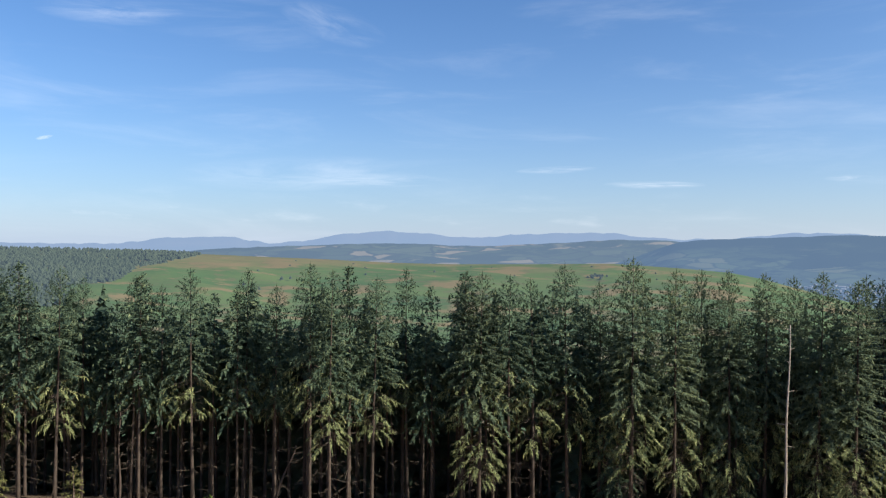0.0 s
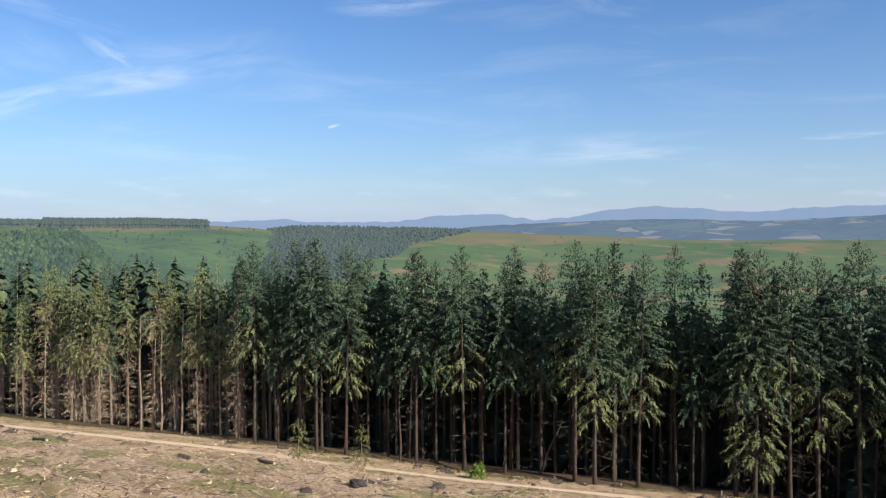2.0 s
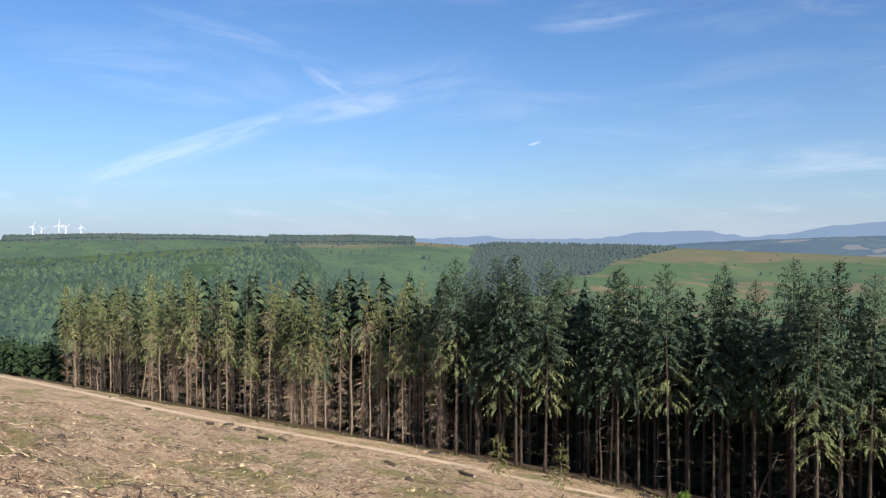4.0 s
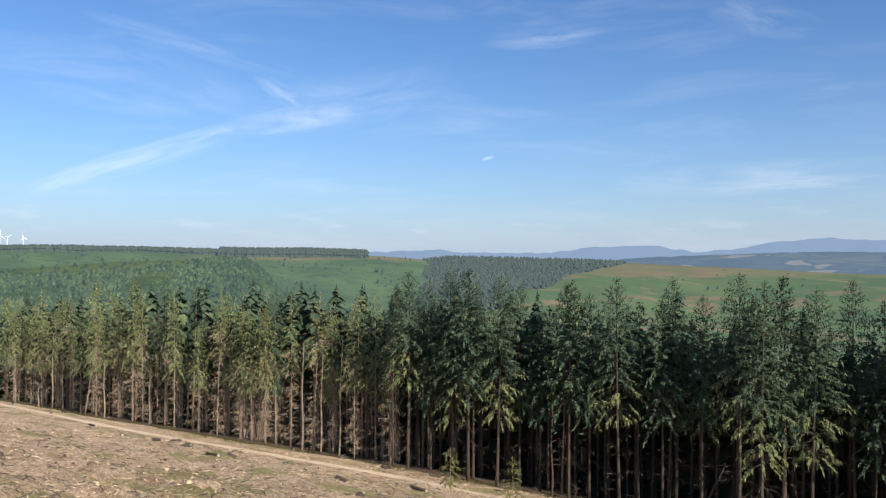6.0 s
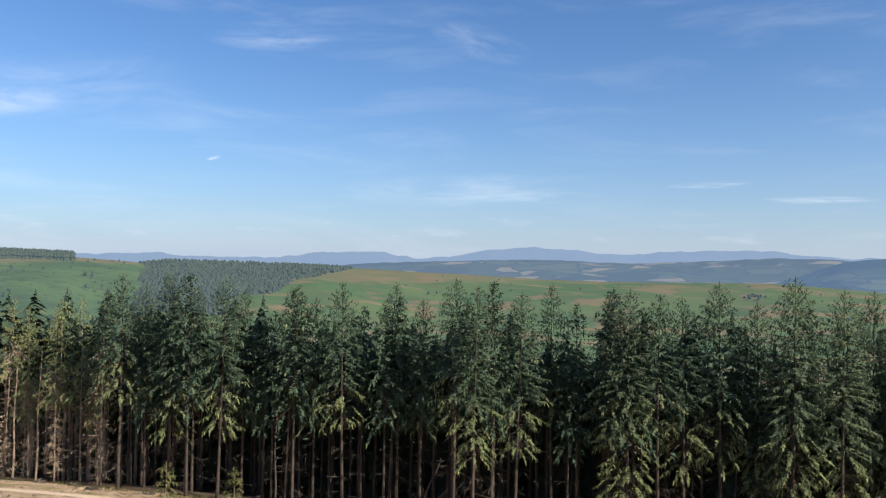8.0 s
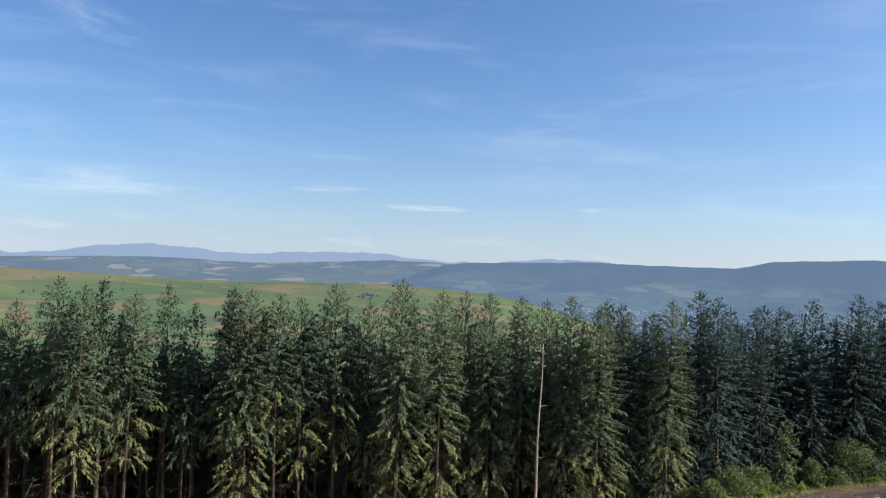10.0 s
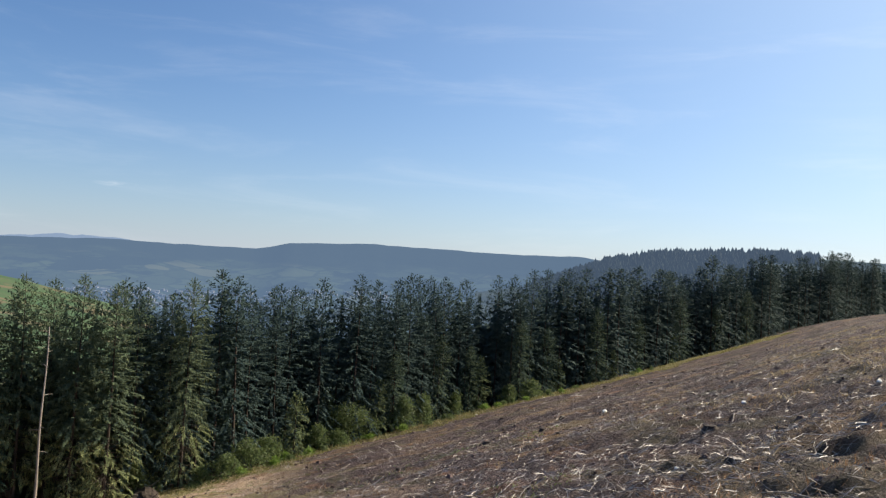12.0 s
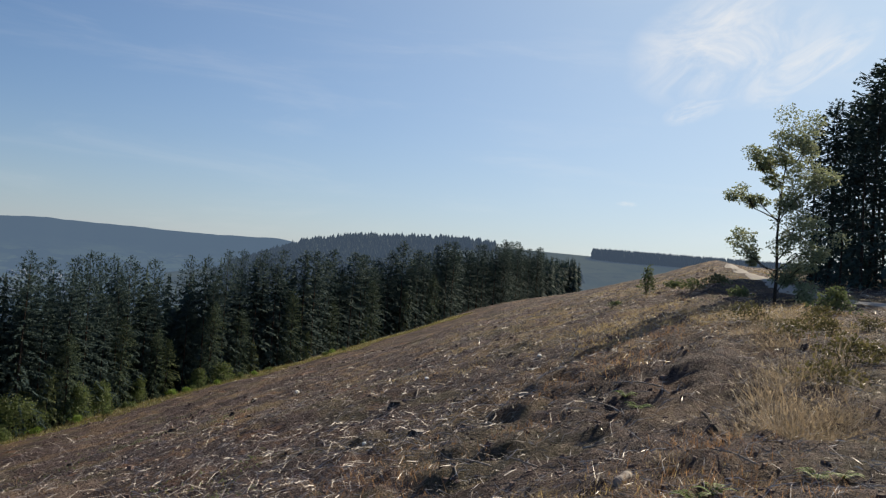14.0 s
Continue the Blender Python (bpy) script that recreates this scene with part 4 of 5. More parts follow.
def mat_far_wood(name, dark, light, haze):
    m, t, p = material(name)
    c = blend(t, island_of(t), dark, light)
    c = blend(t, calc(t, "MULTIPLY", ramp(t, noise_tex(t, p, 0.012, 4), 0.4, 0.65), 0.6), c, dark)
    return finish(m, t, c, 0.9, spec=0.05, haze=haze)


# last number: share of haze glow mixed into each wood's colour
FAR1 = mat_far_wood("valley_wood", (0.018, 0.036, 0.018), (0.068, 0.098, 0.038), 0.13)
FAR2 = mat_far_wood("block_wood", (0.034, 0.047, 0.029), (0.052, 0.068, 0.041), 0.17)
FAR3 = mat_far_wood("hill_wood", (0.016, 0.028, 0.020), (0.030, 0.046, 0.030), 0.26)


def slope_wood(g):
    for _ in range(10500):
        heading, k = g.uniform(-66, -30), g.uniform(0.05, 1.0) ** 0.8
        if g.uniform() < 0.95 - 0.8 * (k > 0.84 + 0.03 * math.sin(heading * 2.1)) * (heading < -46.8) and not (k > 0.97 and heading < -46):
            yield heading, k


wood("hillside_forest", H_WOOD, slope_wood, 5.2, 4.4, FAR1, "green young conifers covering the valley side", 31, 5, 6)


def plateau(g):
    for _ in range(2000):
        h_ = g.uniform(-45.5, -35.3)
        yield h_, 1.0 - g.uniform(0.0, 0.06)


def plateau_line(g):
    for _ in range(2200):
        h_ = g.uniform(-62, -44.5)
        yield h_, 1.0 - g.uniform(0.0, 0.03 + 0.012 * math.sin(h_ * 0.9))


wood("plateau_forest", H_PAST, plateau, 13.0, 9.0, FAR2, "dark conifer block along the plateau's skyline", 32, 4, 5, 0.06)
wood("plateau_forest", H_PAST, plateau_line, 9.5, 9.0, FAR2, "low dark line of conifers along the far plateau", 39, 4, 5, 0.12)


def block(g):
    for _ in range(5200):
        heading, k = g.uniform(-31.5, -16.9), g.uniform(0.45, 1.0)
        if k > 1.0 - 0.55 * (-16.6 - heading) / 9.0 and k > 0.05:
            yield heading, k


wood("moor_forest", H_MOOR, block, 6.5, 6.2, FAR2, "grey-green conifer block on the moorland hill", 33, 4, 5, 0.12)


def knoll(g):
    for _ in range(3600):
        yield g.uniform(56, 70.9), g.uniform(0.35, 1.0)
    for _ in range(260):
        yield 70.8 + 4.0 * g.uniform() ** 2.2, g.uniform(0.85, 1.0)
    for _ in range(700):
        yield g.uniform(71, 81.0), g.uniform(0.2, 0.6)


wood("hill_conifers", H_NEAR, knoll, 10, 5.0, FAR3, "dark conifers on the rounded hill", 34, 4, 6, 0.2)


def right_block(g):
    for _ in range(1800):
        yield g.uniform(81.7, 97), 1.0 - g.uniform(0.0, 0.08)


wood("right_plateau_forest", H_NEAR, right_block, 11, 4.0, FAR3, "dark conifer block on the skyline beyond the rise", 35, 4, 5, 0.08)


def dots(g):
    for _ in range(170):
        yield g.uniform(-44, -29), g.uniform(0.45, 0.98)
    for _ in range(40):
        yield g.uniform(-62, -46), g.uniform(0.8, 0.98)


wood("pasture_bushes", H_PAST, dots, 5, 3.5, FAR2, "scattered dark bushes on the hillside pasture", 36, 3, 6, 0.4)


def moor_dots(g):
    for _ in range(26):
        yield 11.0 + g.normal(0, 0.35), 0.80 + g.normal(0, 0.012)
    for _ in range(30):
        yield g.uniform(-14, 18), g.uniform(0.5, 0.95)


wood("moor_bushes", H_MOOR, moor_dots, 4, 4.5, FAR2, "small dark clump of trees on the moor", 37, 3, 6, 0.3)


def young_valley():
    g = np.random.default_rng(38)
    s_ = Soup()
    for _ in range(420):
        x, y = at(g.uniform(-72, -57.5), g.uniform(128, 260))
        if y > float(edge_y(x)) + 1:
            simple_spruce(s_, g, x, y, float(gz(x, y)), g.uniform(5, 9), 0.0, 2.2, 9, 7)
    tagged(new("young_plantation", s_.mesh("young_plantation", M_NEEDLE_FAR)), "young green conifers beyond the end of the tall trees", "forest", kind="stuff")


young_valley()

# ---------------------------------------------------------------- trees and bushes outside the plantation


def on_ground(heading, r):
    x, y = at(heading, r)
    return np.array([x, y, float(gz(x, y))])


def before_edge(heading, front):
    """A point at that heading, front metres on this side of the forest's edge."""
    a, r = radians(heading), 66.0
    for _ in range(8):
        r = (float(edge_y(r * math.sin(a))) - front) / math.cos(a)
    return on_ground(heading, r)


def sight(heading, el):
    """Where the ground is met, looking along that heading and height in degrees."""
    for r in np.geomspace(3, 300, 900):
        p_ = on_ground(heading, float(r))
        if EYE[2] + r * math.tan(radians(el)) < p_[2]:
            return p_
    return on_ground(heading, 120.0)


def leaf_cloud(soup, g, centre, radii, n, size):
    """n leaves scattered in a lumpy ball."""
    d = g.normal(0, 1, (n, 3))
    d /= np.linalg.norm(d, axis=1)[:, None]
    lump = 1 + 0.22 * np.sin(d[:, 0] * 5 + centre[0]) * np.sin(d[:, 1] * 5 + centre[1]) + 0.15 * np.sin(d[:, 2] * 7)
    p = np.asarray(centre) + d * (g.uniform(0.25, 1, n) ** 0.45 * lump)[:, None] * np.asarray(radii)
    o = g.normal(0, 1, (n, 3)) + d * 0.6 - np.array([0, 0, 0.25])
    o /= np.linalg.norm(o, axis=1)[:, None]
    side = np.cross(o, g.normal(0, 1, (n, 3)))
    side /= np.linalg.norm(side, axis=1)[:, None]
    s = size * g.uniform(0.6, 1.4, n)
    soup.blades(p, p + o * s[:, None], side * (s * 0.36)[:, None])


def bush(name, base, height, width, mat, seed, label, leaf=0.22, n=900, bark=M_BARK):
    g = np.random.default_rng(seed)
    root = new(name)
    root.location = base
    leaves = Soup()
    for i in range(4):
        a, o = g.uniform(0, 6.28), g.uniform(0.1, 0.4) * width
        top = np.array([math.cos(a) * o, math.sin(a) * o, height * g.uniform(0.5, 0.9)])
        stem = Soup()
        stem.tube([np.array([0, 0, -0.2]), top * 0.45 + np.array([0, 0, 0.1 * min(1.0, height)]), top], np.array([0.05, 0.03, 0.012]) * min(1.0, height / 2.5), 5)
        part("stem", stem.mesh("stem", bark), root)
    lobes = 8
    for i in range(lobes):
        k = (i + 0.5) / lobes
        a, o = g.uniform(0, 6.28), g.uniform(0.05, 0.3) * width * (1.15 - k)
        leaf_cloud(leaves, g, (math.cos(a) * o, math.sin(a) * o, height * (0.18 + 0.66 * k)), (width * 0.36 * (1.15 - 0.6 * k),) * 2 + (height * 0.2,), n // lobes, leaf)
    part("foliage", leaves.mesh("foliage", mat), root)
    return tagged(root, label, "bush", "bushes at the forest edge")


BUSHES = (
    # heading, metres before the edge, height, width
    (35.2, 3.5, 2.3, 2.2), (36.6, 2.0, 3.0, 3.0), (38.0, 1.5, 2.8, 3.6), (41.4, 2.5, 3.0, 1.8), (42.8, 3.5, 1.9, 2.0), (43.4, 0.8, 4.6, 6.0), (47.3, 2.2, 4.2, 2.5),
    (48.8, 2.5, 3.9, 2.2), (51.0, 2.0, 3.4, 1.8), (54.8, 2.5, 2.8, 2.0), (56.3, 2.8, 2.9, 2.6), (33.6, 3.0, 1.8, 1.6), (29.4, 1.0, 3.0, 2.2),
)
for i, (heading, front, h, w) in enumerate(BUSHES):
    bush("bush", before_edge(heading, front), h * 1.05, w * 1.55, M_BROADLEAF, 100 + i, "leafy green bush at the foot of the spruces", 0.17, int(400 * h * w ** 0.7))
for i in range(26):
    g_b = np.random.default_rng(300 + i)
    heading = g_b.uniform(31, 66)
    bush("bush", before_edge(heading, g_b.uniform(3.0, 5.5)), g_b.uniform(0.5, 1.1), g_b.uniform(0.9, 2.0), M_FERN if i % 2 else M_BROADLEAF, 400 + i, "low green bracken and bramble on the bank", 0.13, 420)
bush("bush", on_ground(85.6, 62.0) - np.array([0, 0, 0.1]), 2.5, 1.4, M_SHRUB, 150, "lone narrow green shrub on the rise", 0.14, 700)
for i, (heading, r, h, w) in enumerate(((88.6, 52.0, 0.8, 2.4), (90.2, 50.0, 0.6, 2.0), (87.4, 55.0, 0.5, 1.6), (91.6, 44.0, 0.6, 1.8), (83.6, 60.0, 0.5, 1.5))):
    bush("bush", on_ground(heading, r), h, w, M_SHRUB, 170 + i, "low green scrub on the brow of the slope", 0.12, 420)
bush("bush", on_ground(97.5, 30.0), 0.9, 1.8, M_SHRUB, 151, "low leafy scrub beside the birch", 0.1, 900)
bush("bush", before_edge(-16.3, 8.0), 1.2, 1.7, M_FERN, 152, "bright green fern bush beside the track", 0.2, 420)

YOUNG = [spruce_meshes(80 + i, 6, 0.02, 1.7, (M_NEEDLE_YOUNG, M_BARK), whorl=0.36, per=6, twig=0.14, blade=0.06, dead=0, sides=5, spray=0.26, taper=0.4) for i in range(2)]
SPARSE = [spruce_meshes(85 + i, 3, 0.08, 1.2, (M_SAPLING, M_BARK_PALE), whorl=0.30, per=5, twig=0.07, blade=0.03, dead=10, sides=5, thin=0.75, taper=0.45, spray=0.17) for i in range(2)]
for i, (heading, front, h) in enumerate(((39.7, 2.2, 7.0), (42.0, -1.5, 7.5), (43.9, -1.5, 7.8), (45.5, 1.0, 7.0), (52.6, 1.0, 8.0), (58.2, 1.0, 5.5), (62.0, 0.5, 5.0), (66.0, 0.5, 6.0))):
    p = before_edge(heading, front)
    place_tree(YOUNG[i % 2], 6, p[0], p[1], h, i * 1.3, "young green spruce at the forest edge", "young spruces")
for i, (heading, front, h) in enumerate(((46.6, 1.5, 10.0), (49.7, 1.0, 11.5), (51.9, 1.5, 9.5), (55.4, 1.5, 12.0), (57.4, 1.0, 10.5), (60.8, 1.5, 12.5), (63.5, 1.0, 10.0), (66.4, 1.5, 13.0), (68.6, 1.0, 11.0), (70.6, 1.5, 12.5))):
    p = before_edge(heading, front)
    place_tree(MID_FULL[i % 4], 20, p[0], p[1], h, i * 1.1, "half-grown green spruce before the taller trees", "young spruces", 1.25)
for i, (heading, front, h) in enumerate(((-29.3, 13.6, 3.3), (-24.8, 12.6, 3.3))):
    p = before_edge(heading, front)
    place_tree(SPARSE[i], 3, p[0], p[1], h, 2 + i * 2.0, "small sparse yellow-green spruce sapling by the track", "saplings by the track")


def snag(base, height, lean, radius, label, group, stubs=7, seed=1, wood_mat=M_DEADWOOD):
    g = np.random.default_rng(seed)
    root = new("dead_tree")
    root.location = base
    s = np.linspace(0, 1, 12)
    trunk = Soup()
    p = np.stack([lean * height * s + 0.06 * np.sin(s * 9), 0.05 * np.sin(s * 7), height * s - 0.3 * (s == 0)], -1)
    trunk.tube(p, radius * (1 - 0.72 * s) * (1 + 0.08 * np.sin(s * 40)), 8)
    part("trunk", trunk.mesh("trunk", wood_mat, True), root)
    for i in range(stubs):
        k = g.uniform(0.25, 0.98) if i > 1 else 0.97 - 0.1 * i
        a = g.uniform(0, 6.28) if i > 1 else (3.1 if i == 0 else 0.1)
        b = np.array([np.interp(k, s, p[:, j]) for j in range(3)])
        L = g.uniform(0.3, 0.9)
        e = b + L * np.array([math.cos(a), math.sin(a), g.uniform(-0.2, 0.3)])
        st = Soup()
        st.tube([b, (b + e) / 2 + np.array([0, 0, 0.04]), e], [0.03, 0.02, 0.008], 5)
        part("branch_stub", st.mesh("branch_stub", wood_mat), root)
    return tagged(root, label, "dead tree", group)


snag(before_edge(23.35, 6.0), 1.65 + float(np.hypot(*before_edge(23.35, 6.0)[:2])) * math.tan(radians(-5.05)) - float(before_edge(23.35, 6.0)[2]), 0.02, 0.125, "tall bare grey dead trunk standing before the spruces", "dead trunks", 9, 1, M_DEADWOOD)
for i, (heading, front, h, lean, rad) in enumerate(((-58.0, 2.0, 7.0, 0.0, 0.11), (-56.7, 3.0, 3.5, 0.02, 0.12), (-55.9, 0.5, 11.0, 0.02, 0.13), (-55.3, 0.5, 8.5, 0.02, 0.11),
                                                     (-54.0, 0.5, 12.0, 0.25, 0.12), (-52.8, 0.3, 8.0, 0.0, 0.11), (-50.0, 0.3, 6.5, 0.01, 0.10), (-38.5, 0.2, 11.0, 0.02, 0.12),
                                                     (-37.2, 0.1, 12.5, 0.03, 0.12), (-39.8, 0.1, 12.0, 0.01, 0.12), (-22.0, 0.5, 8.5, 0.0, 0.11), (-12.0, -1.0, 5.0, 0.4, 0.14))):
    snag(before_edge(heading, front), h, lean, rad, "thin pale dead trunk among the edge trees" if i < 10 else "dull brown dead trunk among the edge trees", "dead trunks", 5 if i < 10 else 14, 20 + i, M_BARK_PALE if i < 10 else M_BARK)


def leafy_tree(base, heading):
    """The slender broadleaved tree on the rise: clusters given along and above its foot, seen from the path."""
    g = np.random.default_rng(77)
    root = new("birch_tree")
    root.location, root.scale = base, (0.94, 0.94, 0.82)
    u = np.array([math.cos(radians(heading)), -math.sin(radians(heading)), 0])
    w = np.array([math.sin(radians(heading)), math.cos(radians(heading)), 0])
    trunk, leaves = Soup(), Soup()
    stem = [np.array([0, 0, -0.3]), u * 0.03 + np.array([0, 0, 1.8]), u * -0.05 + np.array([0, 0, 3.6]), u * 0.0 + np.array([0, 0, 5.6]), u * 0.12 + np.array([0, 0, 7.3]), u * 0.32 + np.array([0, 0, 9.0])]
    trunk.tube(stem, [0.085, 0.066, 0.055, 0.042, 0.026, 0.010], 8)
    part("trunk", trunk.mesh("trunk", M_BARK, True), root)
    clusters = ((0.35, 9.3, 1.0, 0.2), (-0.25, 8.6, 0.6, 0.6), (0.95, 8.5, 0.7, 0.7), (-1.15, 7.7, 0.55, 0.4), (-0.6, 7.4, 0.4, 0.5), (-1.65, 5.9, 0.5, 0.34), (-0.95, 5.6, 0.4, 0.36),
                (1.45, 6.8, 0.8, 0.45), (0.8, 6.0, 0.7, 0.4), (-1.65, 3.2, 0.6, 0.22), (-1.0, 2.6, 0.35, 0.15), (0.9, 4.6, 0.8, 0.3), (1.75, 3.3, 0.65, 0.25), (1.0, 2.4, 0.6, 0.1), (1.3, 0.9, 0.6, 0.05), (0.1, 7.7, 0.5, 0.3), (0.4, 5.3, 0.6, 0.3), (-0.45, 6.6, 0.35, 0.3), (0.6, 3.5, 0.7, 0.2), (0.5, 1.7, 0.5, 0.1))
    sp = np.array(stem)
    for du, dv, rad, k in clusters:
        c = u * du + w * g.normal(0, 0.45) + np.array([0, 0, dv])
        b = np.array([np.interp(max(0.3, dv - 0.9 - 0.25 * abs(du)), sp[:, 2], sp[:, j]) for j in range(3)])
        limb = Soup()
        mid = (b + c) / 2 + np.array([0, 0, -0.15]) + g.normal(0, 0.12, 3)
        limb.tube([b, mid, c], [0.04, 0.026, 0.009], 5)
        for q in range(5):
            limb.tube([mid + (c - mid) * g.uniform(), c + g.normal(0, rad * 0.5, 3)], [0.018, 0.005], 3)
        part("limb", limb.mesh("limb", M_BARK), root)
        for q in range(6):
            leaf_cloud(leaves, g, c + g.normal(0, rad * 0.5, 3), (rad * g.uniform(0.45, 0.8),) * 3, int(210 * rad + 30), 0.11)
    part("crown", leaves.mesh("crown", M_BIRCH), root)
    return tagged(root, "slender broadleaved tree with open leafy crown on rough grass", "tree")


leafy_tree(on_ground(93.8, 37.0) - np.array([0, 0, 0.05]), 93.8)
# the dark stand behind it
for i, (heading, r, top) in enumerate(((97.0, 72, 12.7), (95.9, 70, 11.2), (99.3, 62, 14.9), (101.2, 60, 17.0), (98.2, 75, 13.0), (100.4, 70, 15.0), (102.6, 66, 16), 
                                       (98.3, 66, 9.5), (100.0, 60.5, 9.0), (97.6, 64, 7.0), (98.6, 78, 13), (101.5, 75, 15), (97.8, 80, 12), (99.6, 68, 13), (96.9, 66, 7.6), (97.6, 60, 8.6), (98.8, 59, 10.5), (96.8, 74, 10.2), (96.2, 66, 6.4), (96.4, 72, 8.6))):
    x, y = at(heading, r)
    h = EYE[2] + r * math.tan(radians(top)) - float(gz(x, y))
    place_tree(FAR_DEEP[i % 3], 20, x, y, h, i * 1.7, LBL_FULL, "dark spruces beyond the upper track", 1.35)

# ---------------------------------------------------------------- brash, stumps and grass on the slope


def sticks(soup, p0, p1, sag, rad):
    """Thin three-sided bent sticks, many at once."""
    n = len(p0)
    pm = (p0 + p1) / 2 + sag
    d = p1 - p0
    d /= np.linalg.norm(d, axis=1)[:, None]
    u = np.cross(d, np.array([0.1, 0.2, 1.0]))
    u /= np.linalg.norm(u, axis=1)[:, None]
    w = np.cross(d, u)
    rings = []
    for p, k in ((p0, 1.0), (pm, 0.85), (p1, 0.35)):
        for a in (0.5, 2.6, 4.7):
            rings.append(p + (u * math.cos(a) + w * math.sin(a)) * (rad * k)[:, None])
    v = np.stack(rings, 1).reshape(-1, 3)
    f = []
    for i in range(n):
        o = soup.n + 9 * i
        for q in (0, 3):
            f.extend(((o + q, o + q + 1, o + q + 4, o + q + 3), (o + q + 1, o + q + 2, o + q + 5, o + q + 4), (o + q + 2, o + q, o + q + 3, o + q + 5)))
    soup.v.append(v)
    soup.f.extend(f)
    soup.n += 9 * n


def off_tracks(x, y):
    right = (x > 20) & (y < 3) & (y > -14) & (np.abs(y - np.interp(x, [30, 36, 39.5, 41.5, 47, 58, 72, 85, 100], [-15, -9.6, -7.2, -5.2, -4.3, -3.9, -3.3, -2.6, -1.9])) < 2.0)
    left = np.abs(y - track_y(x)) < 2.0
    return ~right & ~(left & (x < 8))


def spots(g, n, r0, r1, h0, h1, margin=2.5):
    r = np.exp(g.uniform(math.log(r0), math.log(r1), n))
    a = np.radians(g.uniform(h0, h1, n))
    x, y = r * np.sin(a), r * np.cos(a)
    ok = (y < edge_y(x) - margin) & off_tracks(x, y)
    return x[ok], y[ok], r[ok]


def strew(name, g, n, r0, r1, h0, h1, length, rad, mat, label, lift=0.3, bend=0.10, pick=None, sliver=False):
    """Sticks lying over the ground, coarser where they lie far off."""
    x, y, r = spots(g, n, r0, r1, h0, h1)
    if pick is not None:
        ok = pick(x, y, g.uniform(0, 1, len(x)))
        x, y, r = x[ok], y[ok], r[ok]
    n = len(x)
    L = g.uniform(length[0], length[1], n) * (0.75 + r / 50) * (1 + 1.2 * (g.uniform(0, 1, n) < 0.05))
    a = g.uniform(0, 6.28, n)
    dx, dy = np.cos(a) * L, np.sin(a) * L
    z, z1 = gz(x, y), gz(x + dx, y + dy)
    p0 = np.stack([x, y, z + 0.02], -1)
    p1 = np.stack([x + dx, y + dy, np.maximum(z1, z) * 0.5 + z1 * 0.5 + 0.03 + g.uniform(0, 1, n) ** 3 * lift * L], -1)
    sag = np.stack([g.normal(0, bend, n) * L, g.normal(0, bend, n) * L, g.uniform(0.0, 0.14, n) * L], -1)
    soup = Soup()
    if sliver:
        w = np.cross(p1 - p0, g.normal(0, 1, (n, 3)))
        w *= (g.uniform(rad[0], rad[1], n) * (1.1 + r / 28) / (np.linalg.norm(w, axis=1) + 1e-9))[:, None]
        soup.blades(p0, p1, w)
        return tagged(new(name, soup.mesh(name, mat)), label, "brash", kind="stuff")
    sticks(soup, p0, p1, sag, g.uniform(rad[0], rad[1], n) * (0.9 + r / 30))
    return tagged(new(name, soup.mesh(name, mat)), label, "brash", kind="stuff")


def rows_of(x, y):
    return 1 - 2.2 * np.abs(rough_noise(x / 14 + 3.3, (y + 0.18 * x) / 3.2 + 7.7))


